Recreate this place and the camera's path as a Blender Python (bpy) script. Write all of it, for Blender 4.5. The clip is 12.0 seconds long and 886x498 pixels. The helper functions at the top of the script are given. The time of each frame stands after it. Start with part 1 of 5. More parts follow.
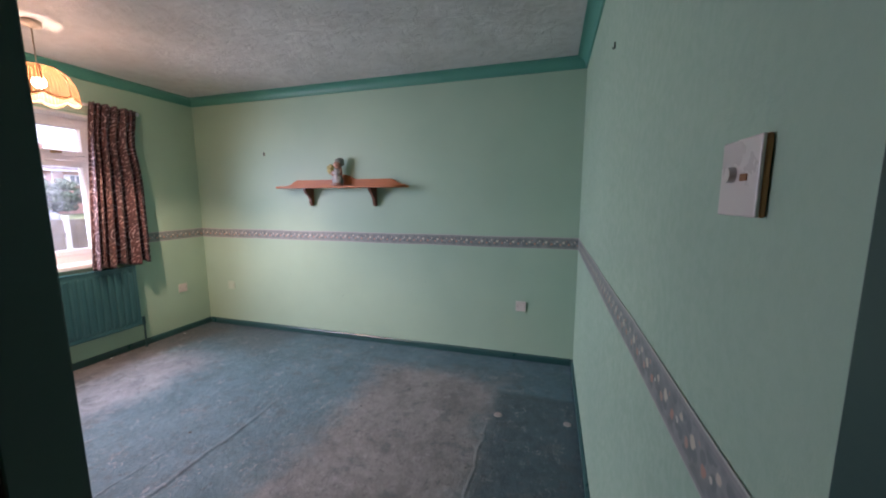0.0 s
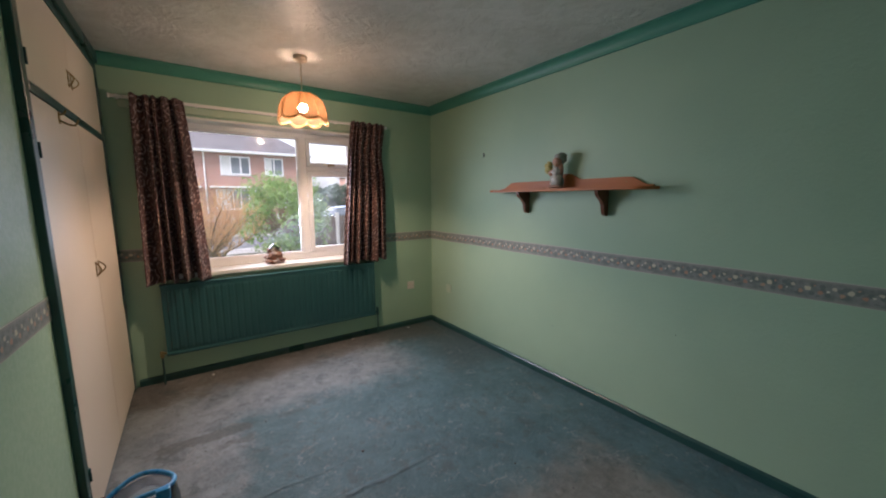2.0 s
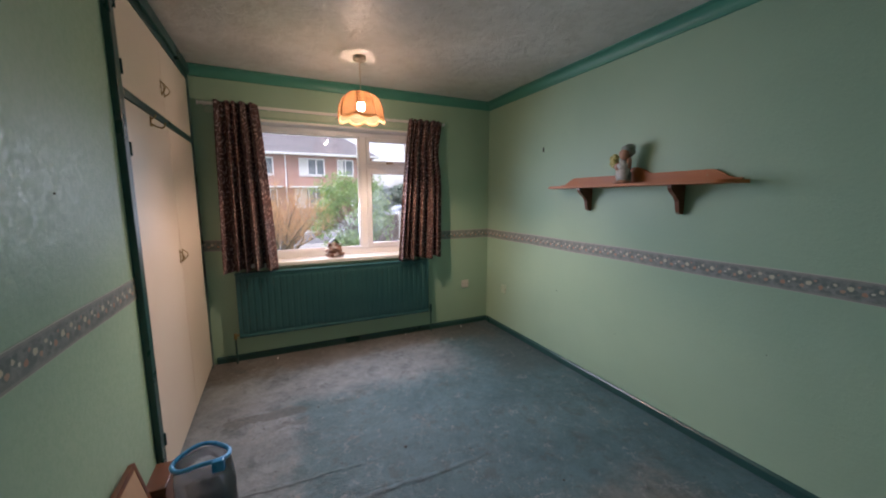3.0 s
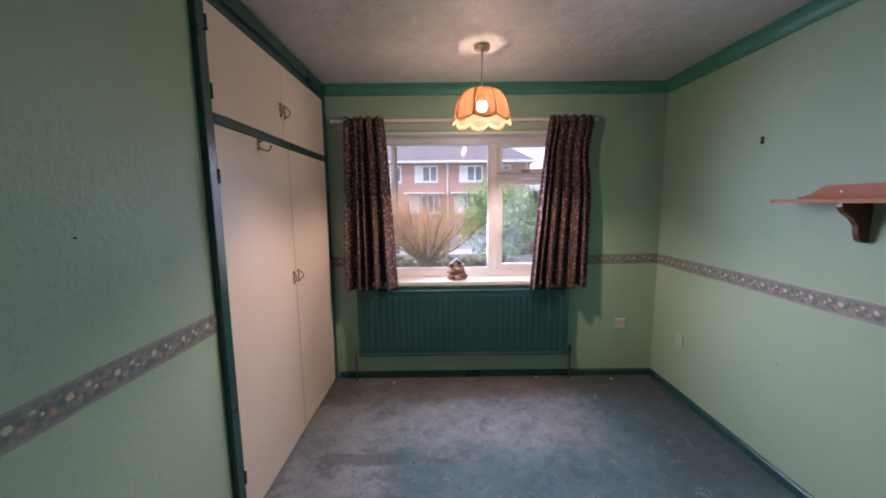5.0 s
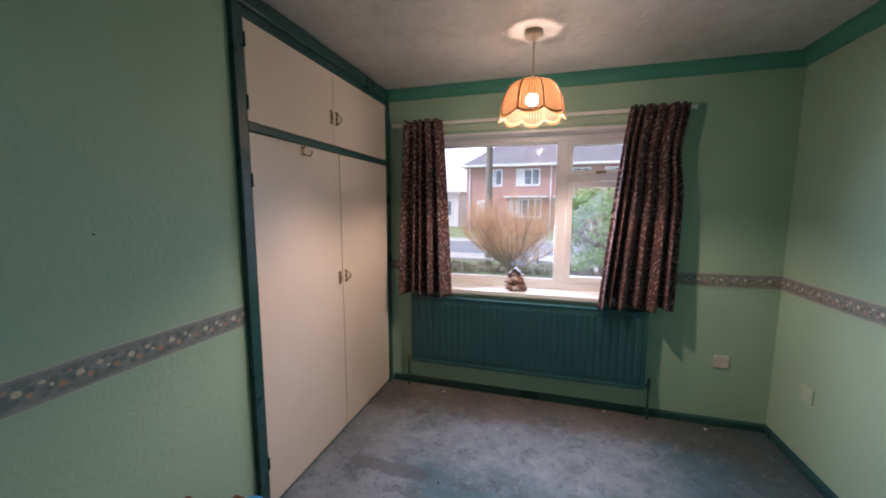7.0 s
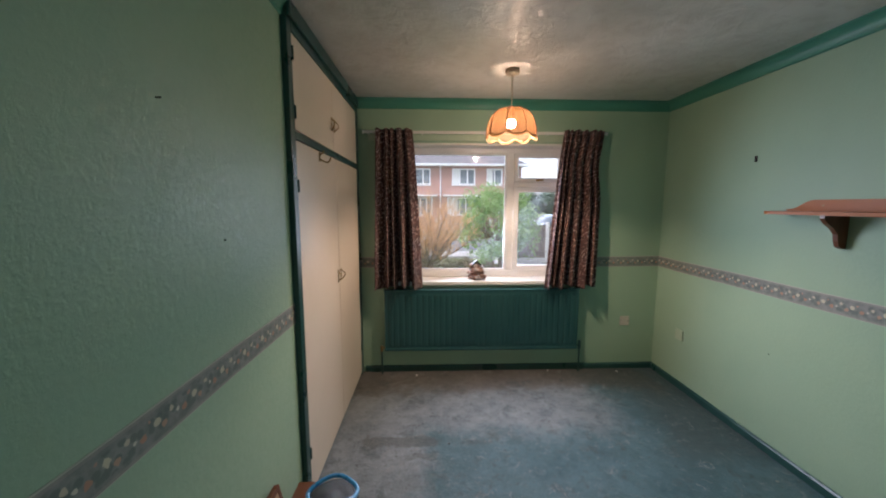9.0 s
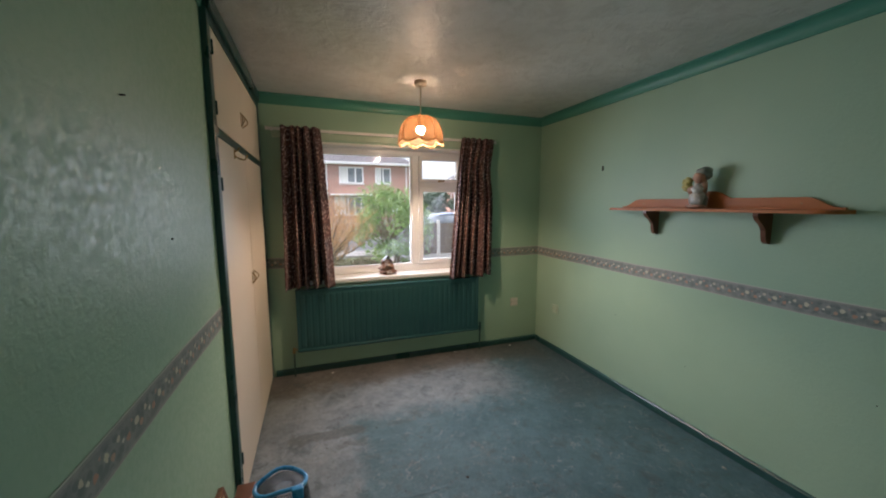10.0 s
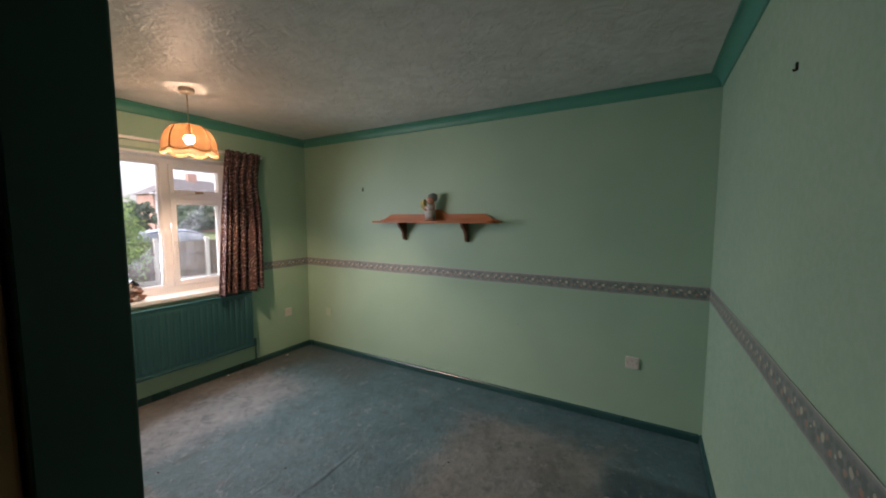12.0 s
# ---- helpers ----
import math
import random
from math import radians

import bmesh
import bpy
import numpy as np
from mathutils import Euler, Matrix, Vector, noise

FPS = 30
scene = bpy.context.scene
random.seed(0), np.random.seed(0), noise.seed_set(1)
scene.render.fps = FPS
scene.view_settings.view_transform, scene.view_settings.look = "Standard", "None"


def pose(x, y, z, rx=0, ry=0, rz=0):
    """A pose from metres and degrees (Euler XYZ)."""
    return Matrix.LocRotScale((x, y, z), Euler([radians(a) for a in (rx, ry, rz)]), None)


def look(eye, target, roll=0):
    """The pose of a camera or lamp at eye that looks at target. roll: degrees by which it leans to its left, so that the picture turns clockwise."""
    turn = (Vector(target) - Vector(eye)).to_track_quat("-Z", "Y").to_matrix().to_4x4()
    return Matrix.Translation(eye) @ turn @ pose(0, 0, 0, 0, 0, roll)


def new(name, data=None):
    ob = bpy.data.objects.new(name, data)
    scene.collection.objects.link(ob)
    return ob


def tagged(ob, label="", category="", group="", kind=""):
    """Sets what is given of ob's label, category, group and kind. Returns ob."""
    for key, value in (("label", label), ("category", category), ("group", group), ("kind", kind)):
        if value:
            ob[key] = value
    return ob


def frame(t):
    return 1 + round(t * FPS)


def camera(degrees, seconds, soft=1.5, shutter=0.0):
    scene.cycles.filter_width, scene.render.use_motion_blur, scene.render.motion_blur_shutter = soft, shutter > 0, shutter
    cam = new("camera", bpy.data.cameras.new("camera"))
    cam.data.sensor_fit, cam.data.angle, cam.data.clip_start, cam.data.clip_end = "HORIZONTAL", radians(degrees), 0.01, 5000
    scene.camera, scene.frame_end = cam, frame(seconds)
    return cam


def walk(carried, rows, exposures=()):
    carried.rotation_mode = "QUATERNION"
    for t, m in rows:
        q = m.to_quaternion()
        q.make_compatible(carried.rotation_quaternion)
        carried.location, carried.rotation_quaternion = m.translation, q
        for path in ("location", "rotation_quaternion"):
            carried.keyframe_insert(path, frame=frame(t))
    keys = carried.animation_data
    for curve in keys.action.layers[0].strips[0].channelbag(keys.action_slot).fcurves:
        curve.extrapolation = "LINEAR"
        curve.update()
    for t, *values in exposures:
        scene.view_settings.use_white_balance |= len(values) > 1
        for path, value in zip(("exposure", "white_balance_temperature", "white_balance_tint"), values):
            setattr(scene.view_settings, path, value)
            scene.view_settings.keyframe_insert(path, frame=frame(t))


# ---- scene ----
cam = camera(102.0, 12.0, soft=2.0)
PATH = [
    (0, (0.047, -0.071, 1.374), (-0.526, 1.825, 1.1), -0.1),
    (0.5, (-0.009, 0.137, 1.357), (-0.777, 1.963, 1.082), -0.1),
    (1, (-0.055, 0.327, 1.401), (-1.15, 1.979, 1.133), -0.1),
    (1.5, (-0.15, 0.492, 1.411), (-1.457, 1.98, 1.136), -0.3),
    (2, (-0.171, 0.693, 1.43), (-1.794, 1.83, 1.152), -0.2),
    (2.5, (-0.169, 0.771, 1.404), (-1.914, 1.71, 1.126), -0.1),
    (4.5, (-0.49, 0.968, 1.447), (-2.437, 1.34, 1.18), -0.4),
    (5, (-0.688, 1.166, 1.5), (-2.671, 1.172, 1.245), -0.6),
    (5.5, (-0.801, 1.416, 1.502), (-2.742, 1.006, 1.249), -0.5),
    (6, (-0.844, 1.501, 1.496), (-2.734, 0.891, 1.259), -0.1),
    (6.5, (-0.871, 1.515, 1.502), (-2.758, 0.899, 1.26), -0.1),
    (7, (-0.881, 1.522, 1.504), (-2.788, 0.967, 1.27), 0.1),
    (9, (-0.459, 0.866, 1.532), (-2.443, 0.937, 1.288), 0.1),
    (9.5, (-0.38, 0.705, 1.534), (-2.33, 1.072, 1.285), 0.1),
    (10, (-0.282, 0.632, 1.528), (-2.149, 1.304, 1.28), 0.0),
    (10.5, (-0.207, 0.547, 1.523), (-1.91, 1.565, 1.273), 0.7),
    (11, (-0.187, 0.432, 1.479), (-1.592, 1.84, 1.274), 0.5),
    (11.5, (-0.145, 0.25, 1.512), (-1.262, 1.899, 1.325), 0.3),
    (12, (-0.101, 0.066, 1.515), (-1.098, 1.792, 1.35), 0.0),
]
EXPOSURES = [(0.0, 2.5, 5800.0, 39.0), (0.6, 1.9, 5650.0, 38.0), (1.0, 1.4, 5850.0, 28.0), (2.0, 1.65, 6000.0, 24.0), (5.0, 1.7, 5650.0, 33.0), (6.5, 1.68, 5550.0, 29.0), (9.0, 1.65, 5800.0, 20.0), (9.5, 1.5, 6050.0, 18.0), (11.0, 1.70, 6100.0, 23.0), (12.0, 1.70, 6400.0, 25.0)]
walk(cam, [(t, look(eye, target, roll)) for t, eye, target, roll in PATH], EXPOSURES)

# ---- plan, in metres: window wall at -x, shelf wall at +y, wardrobe wall at -y ----
XW, XE, YS, YN, H = -3.70, 0.263, 0.212, 3.00, 2.43
WY0, WY1, WZ0, WZ1 = 0.52, 2.17, 0.80, 2.06      # window opening
DX0, DX1, DZ = -0.55, 0.235, 2.03                # doorway
CX0, CX1 = -3.70, -2.158                         # wardrobe
GROUND, FZ = -0.35, -0.025                     # ground outside, floor inside
LAMP = (-2.96, 1.418)

# ---- light ----
world = bpy.data.worlds.new("world")
scene.world = world
world.use_nodes = True
wn = world.node_tree
sky = wn.nodes.new("ShaderNodeTexSky")
sky.sky_type, sky.sun_disc = "NISHITA", False
sky.sun_elevation, sky.sun_rotation = radians(38), radians(200)
sky.air_density, sky.dust_density = 1.0, 3.0
grey = wn.nodes.new("ShaderNodeHueSaturation")
grey.inputs["Saturation"].default_value = 0.25
wn.links.new(sky.outputs[0], grey.inputs["Color"])
back = wn.nodes["Background"]
wn.links.new(grey.outputs[0], back.inputs["Color"])
back.inputs["Strength"].default_value = 0.145


def lamp(name, kind, energy, colour, m):
    data = bpy.data.lights.new(name, kind)
    data.energy, data.color = energy, colour
    ob = new(name, data)
    ob.matrix_world = m
    return ob


sun = lamp("sun", "SUN", 1.2, (1.0, 0.96, 0.9), look((0, 0, 20), (-8, 9, 6)))
sun.data.angle = radians(15)
daylight = lamp("window_daylight", "AREA", 7.4, (0.88, 0.95, 1.0), look((XW - 0.03, 1.345, 1.46), (XW + 0.97, 1.80, 0.94)))
daylight.data.shape, daylight.data.size, daylight.data.size_y = "RECTANGLE", 1.24, 0.96
daylight.data.spread = radians(130)

# ---- material helpers ----


def put(nt, socket, value):
    if isinstance(value, bpy.types.NodeSocket):
        nt.links.new(value, socket)
    elif isinstance(value, tuple) and len(value) == 3 and socket.type == "RGBA":
        socket.default_value = (*value, 1)
    else:
        socket.default_value = value


def coords(nt, out="Object", scale=(1, 1, 1), turn=(0, 0, 0)):
    tc = nt.nodes.new("ShaderNodeTexCoord")
    mp = nt.nodes.new("ShaderNodeMapping")
    mp.inputs["Scale"].default_value = scale
    mp.inputs["Rotation"].default_value = turn
    nt.links.new(tc.outputs[out], mp.inputs["Vector"])
    return mp.outputs[0]


def grain(nt, vec, scale, detail=4.0, rough=0.55, warp=0.0):
    n = nt.nodes.new("ShaderNodeTexNoise")
    put(nt, n.inputs["Vector"], vec)
    put(nt, n.inputs["Scale"], scale)
    put(nt, n.inputs["Detail"], detail)
    put(nt, n.inputs["Roughness"], rough)
    put(nt, n.inputs["Distortion"], warp)
    return n.outputs["Fac"]


def cells(nt, vec, scale, feature="F1", flat=False):
    n = nt.nodes.new("ShaderNodeTexVoronoi")
    n.feature = feature
    if flat:
        n.voronoi_dimensions = "2D"
    put(nt, n.inputs["Vector"], vec)
    put(nt, n.inputs["Scale"], scale)
    return n


def calc(nt, op, a, b=0.0, c=0.0):
    n = nt.nodes.new("ShaderNodeMath")
    n.operation = op
    put(nt, n.inputs[0], a)
    put(nt, n.inputs[1], b)
    put(nt, n.inputs[2], c)
    return n.outputs[0]


def smooth(nt, value, low, high, to0=0.0, to1=1.0):
    n = nt.nodes.new("ShaderNodeMapRange")
    n.interpolation_type = "SMOOTHSTEP"
    put(nt, n.inputs["Value"], value)
    put(nt, n.inputs["From Min"], low)
    put(nt, n.inputs["From Max"], high)
    put(nt, n.inputs["To Min"], to0)
    put(nt, n.inputs["To Max"], to1)
    return n.outputs[0]


def blend(nt, fac, a, b):
    n = nt.nodes.new("ShaderNodeMix")
    n.data_type = "RGBA"
    put(nt, n.inputs["Factor"], fac)
    put(nt, n.inputs[6], a)
    put(nt, n.inputs[7], b)
    return n.outputs[2]


def relief(nt, height, strength, distance, under=None):
    n = nt.nodes.new("ShaderNodeBump")
    put(nt, n.inputs["Height"], height)
    put(nt, n.inputs["Strength"], strength)
    put(nt, n.inputs["Distance"], distance)
    if under is not None:
        put(nt, n.inputs["Normal"], under)
    return n.outputs[0]


def split(nt, vec):
    n = nt.nodes.new("ShaderNodeSeparateXYZ")
    nt.links.new(vec, n.inputs[0])
    return n.outputs[0], n.outputs[1], n.outputs[2]


def blank(name):
    m = bpy.data.materials.new(name)
    m.use_nodes = True
    nt = m.node_tree
    return m, nt, nt.nodes["Principled BSDF"]


def plain(name, c1, c2, scale=6.0, rough=0.5, bump=0.1, fine=120.0, metal=0.0, stretch=(1, 1, 1), spread=0.12, depth=0.002, coat=0.0):
    """A surface that varies between two colours at a broad and a fine scale."""
    m, nt, p = blank(name)
    v = coords(nt, "Object", stretch)
    broad = smooth(nt, grain(nt, v, scale, 5), 0.3, 0.7)
    small = grain(nt, v, fine, 3)
    both = calc(nt, "ADD", calc(nt, "MULTIPLY", broad, 0.7), calc(nt, "MULTIPLY", small, 0.3))
    put(nt, p.inputs["Base Color"], blend(nt, both, c1, c2))
    put(nt, p.inputs["Roughness"], calc(nt, "ADD", calc(nt, "MULTIPLY", broad, spread), rough - spread / 2))
    put(nt, p.inputs["Metallic"], metal)
    put(nt, p.inputs["Coat Weight"], coat)
    put(nt, p.inputs["Normal"], relief(nt, small, bump, depth))
    return m


def patch(nt, x, y, cx, cy, hx, hy, soft):
    """A soft-edged rectangle in the plan: 1 inside, 0 outside."""
    dx = calc(nt, "SUBTRACT", calc(nt, "ABSOLUTE", calc(nt, "SUBTRACT", x, cx)), hx)
    dy = calc(nt, "SUBTRACT", calc(nt, "ABSOLUTE", calc(nt, "SUBTRACT", y, cy)), hy)
    return smooth(nt, calc(nt, "MAXIMUM", dx, dy), -soft, soft, 1.0, 0.0)


def wallpaper_material():
    m, nt, p = blank("mint_wallpaper")
    v = coords(nt)
    broad = smooth(nt, grain(nt, v, 1.3, 4), 0.3, 0.7)
    c = blend(nt, broad, (0.318, 0.468, 0.345), (0.350, 0.505, 0.372))
    marks = smooth(nt, grain(nt, v, 7.0, 6, 0.7), 0.66, 0.8, 0.0, 0.35)
    c = blend(nt, marks, c, (0.25, 0.39, 0.285))
    smudge = calc(nt, "MULTIPLY", smooth(nt, grain(nt, coords(nt, "Object", (1, 1, 2.2), (0.3, 0.5, 0.8)), 16.0, 5, 0.65), 0.66, 0.74), smooth(nt, grain(nt, v, 2.3, 2), 0.52, 0.62, 0.0, 0.45))
    c = blend(nt, smudge, c, (0.42, 0.50, 0.42))
    put(nt, p.inputs["Base Color"], c)
    flecks = smooth(nt, grain(nt, coords(nt, "Object", (1, 1, 0.45)), 55.0, 4, 0.65), 0.5, 0.75)
    chips = smooth(nt, cells(nt, coords(nt, "Object", (1, 1, 0.5)), 70.0).outputs["Distance"], 0.0, 0.35, 1.0, 0.0)
    chips = calc(nt, "MULTIPLY", chips, smooth(nt, grain(nt, v, 14.0, 3), 0.5, 0.62))
    h = calc(nt, "ADD", calc(nt, "MULTIPLY", flecks, 0.6), calc(nt, "MULTIPLY", chips, 0.8))
    blotch = smooth(nt, grain(nt, coords(nt, "Object", (1, 1, 0.9)), 48.0, 6, 0.7, 0.2), 0.38, 0.66)
    h = calc(nt, "ADD", h, calc(nt, "MULTIPLY", blotch, 1.2))
    put(nt, p.inputs["Roughness"], calc(nt, "ADD", 0.36, calc(nt, "MULTIPLY", blotch, 0.26)))
    put(nt, p.inputs["Specular IOR Level"], 0.25)
    put(nt, p.inputs["Normal"], relief(nt, h, 0.19, 0.0025))
    return m


def ceiling_material():
    m, nt, p = blank("textured_white_ceiling")
    v = coords(nt)
    c = blend(nt, smooth(nt, grain(nt, v, 1.8, 4), 0.3, 0.7), (0.56, 0.545, 0.52), (0.65, 0.635, 0.61))
    mottle = smooth(nt, grain(nt, v, 9.0, 6, 0.65, 0.6), 0.42, 0.66, 0.0, 0.5)
    c = blend(nt, mottle, c, (0.46, 0.44, 0.41))
    put(nt, p.inputs["Base Color"], c)
    swirl = grain(nt, v, 10.0, 6, 0.62, 1.0)
    stipple = grain(nt, v, 60.0, 4, 0.6)
    h = calc(nt, "ADD", calc(nt, "MULTIPLY", swirl, 0.9), calc(nt, "MULTIPLY", stipple, 0.25))
    put(nt, p.inputs["Roughness"], 0.37)
    put(nt, p.inputs["Specular IOR Level"], 0.5)
    put(nt, p.inputs["Normal"], relief(nt, h, 0.9, 0.013))
    return m


def floor_material():
    m, nt, p = blank("worn_blue_carpet")
    v = coords(nt)
    x, y, z = split(nt, v)

    def noise_at(turn, scale, detail=6, rough=0.65, stretch=(1, 1, 1)):
        return grain(nt, coords(nt, "Object", stretch, (0, 0, turn)), scale, detail, rough)

    def shifted(axis, turn, broad, fine):
        far = calc(nt, "MULTIPLY", calc(nt, "SUBTRACT", noise_at(turn, 2.0, 4), 0.5), broad)
        near = calc(nt, "MULTIPLY", calc(nt, "SUBTRACT", noise_at(turn + 0.7, 11.0, 7, 0.72), 0.5), fine)
        return calc(nt, "ADD", axis, calc(nt, "ADD", far, near))
    xw, yw = shifted(x, 0.0, 0.55, 0.36), shifted(y, 2.0, 0.55, 0.36)
    pile = grain(nt, v, 170.0, 3, 0.6)
    cloud = smooth(nt, noise_at(0.4, 3.2, 8, 0.7), 0.36, 0.64)
    mid = smooth(nt, noise_at(1.3, 14.0, 7, 0.72), 0.36, 0.64)
    tone = calc(nt, "ADD", calc(nt, "MULTIPLY", cloud, 0.55), calc(nt, "MULTIPLY", mid, 0.45))
    blue = blend(nt, tone, (0.044, 0.112, 0.138), (0.102, 0.196, 0.230))
    dusty = blend(nt, tone, (0.165, 0.188, 0.206), (0.325, 0.365, 0.395))
    brown = blend(nt, tone, (0.180, 0.160, 0.142), (0.345, 0.315, 0.286))
    by_window = patch(nt, xw, yw, -3.42, 0.90, 0.66, 1.30, 0.16)
    by_wardrobe = patch(nt, xw, yw, -2.45, 0.30, 0.75, 0.50, 0.12)
    trodden = patch(nt, xw, yw, -0.78, 1.62, 0.50, 0.95, 0.16)
    c = blend(nt, calc(nt, "MULTIPLY", calc(nt, "MAXIMUM", by_window, by_wardrobe), 0.92), blue, dusty)
    c = blend(nt, calc(nt, "MULTIPLY", trodden, 0.68), c, brown)
    # brown strip under the radiator, darkened in colour for the sill's shadow
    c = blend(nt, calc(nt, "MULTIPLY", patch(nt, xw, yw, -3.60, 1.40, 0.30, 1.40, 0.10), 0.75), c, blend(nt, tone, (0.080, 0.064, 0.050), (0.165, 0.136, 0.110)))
    # darker pile in the far corner
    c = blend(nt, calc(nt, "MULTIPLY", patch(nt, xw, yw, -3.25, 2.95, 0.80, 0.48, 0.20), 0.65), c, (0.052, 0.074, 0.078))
    # unfaded rectangle where a bed stood
    fresh = patch(nt, calc(nt, "ADD", x, calc(nt, "MULTIPLY", calc(nt, "SUBTRACT", mid, 0.5), 0.035)), y, 0.02, 1.62, 0.30, 0.80, 0.03)
    c = blend(nt, calc(nt, "MULTIPLY", fresh, calc(nt, "SUBTRACT", 1.0, calc(nt, "MULTIPLY", mid, 0.3))), c, (0.040, 0.080, 0.095))
    # damp mark by the wardrobe and a darker blot on the trodden part
    for cx, cy, hx, hy, depth in ((-2.68, 0.66, 0.05, 0.24, 0.65), (-2.52, 0.80, 0.04, 0.10, 0.5), (-0.62, 2.18, 0.10, 0.12, 0.4)):
        blot = patch(nt, shifted(x, 0.9, 0.2, 0.18), shifted(y, 2.9, 0.2, 0.18), cx, cy, hx, hy, 0.014)
        c = blend(nt, calc(nt, "MULTIPLY", blot, depth), c, (0.085, 0.085, 0.082))
    for turn, scale, low, high, amount, colour in ((0.0, 6.5, 0.54, 0.64, 0.58, (0.066, 0.088, 0.098)), (1.0, 9.0, 0.58, 0.70, 0.32, (0.30, 0.32, 0.33)),
                                                   (2.6, 4.3, 0.58, 0.70, 0.30, (0.20, 0.188, 0.176)), (0.5, 24.0, 0.57, 0.66, 0.28, (0.36, 0.38, 0.39)),
                                                   (1.7, 31.0, 0.57, 0.66, 0.60, (0.055, 0.062, 0.066))):
        c = blend(nt, smooth(nt, noise_at(turn, scale, 7, 0.72), low, high, 0.0, amount), c, colour)
    for turn, thin, amount, colour in ((0.35, (18, 2.2, 1), 0.30, (0.33, 0.32, 0.31)), (1.9, (15, 2.6, 1), 0.30, (0.33, 0.32, 0.31)), (0.1, (26, 1.6, 1), 0.45, (0.05, 0.065, 0.07)), (1.2, (22, 2.0, 1), 0.40, (0.06, 0.068, 0.07))):
        c = blend(nt, smooth(nt, noise_at(turn, 1.6, 6, 0.72, thin), 0.61, 0.72, 0.0, amount), c, colour)
    for turn, scale, colour in ((0.8, 3.4, (0.36, 0.36, 0.36)), (2.3, 4.1, (0.33, 0.34, 0.35)), (1.5, 3.7, (0.05, 0.055, 0.058))):
        edge = calc(nt, "ABSOLUTE", calc(nt, "SUBTRACT", noise_at(turn, scale, 5, 0.6), 0.5))
        thin = smooth(nt, edge, 0.003, 0.012, 1.0, 0.0)
        thin = calc(nt, "MULTIPLY", thin, smooth(nt, noise_at(turn + 1.1, 7.0, 4), 0.52, 0.64, 0.0, 0.55))
        c = blend(nt, thin, c, colour)
    specks = smooth(nt, cells(nt, v, 6.0).outputs["Distance"], 0.03, 0.05, 0.75, 0.0)
    c = blend(nt, specks, c, (0.03, 0.03, 0.03))
    # long creases across the room, where the carpet has rucked
    ruck = calc(nt, "MULTIPLY", calc(nt, "SUBTRACT", noise_at(0.2, 3.0, 4), 0.5), 0.10)
    folds = None
    for at, wide, far, near in ((1.745, 0.022, 2.3, 1.2), (1.98, 0.016, 1.6, 0.6), (0.30, 0.014, 2.3, 1.2)):
        line = smooth(nt, calc(nt, "ABSOLUTE", calc(nt, "ADD", calc(nt, "ADD", x, ruck), at)), 0.0, wide, 1.0, 0.0)
        line = calc(nt, "MULTIPLY", line, smooth(nt, y, near, far, 1.0, 0.0))
        folds = line if folds is None else calc(nt, "MAXIMUM", folds, line)
    c = blend(nt, calc(nt, "MULTIPLY", folds, 0.45), c, (0.04, 0.055, 0.065))
    c = blend(nt, calc(nt, "MULTIPLY", pile, 0.35), c, (0.05, 0.06, 0.065))
    put(nt, p.inputs["Base Color"], c)
    put(nt, p.inputs["Roughness"], 0.52)
    put(nt, p.inputs["Specular IOR Level"], 0.45)
    h = calc(nt, "ADD", calc(nt, "MULTIPLY", pile, 0.18), calc(nt, "ADD", calc(nt, "MULTIPLY", mid, 0.28), calc(nt, "MULTIPLY", folds, 0.6)))
    put(nt, p.inputs["Normal"], relief(nt, h, 0.7, 0.02))
    return m


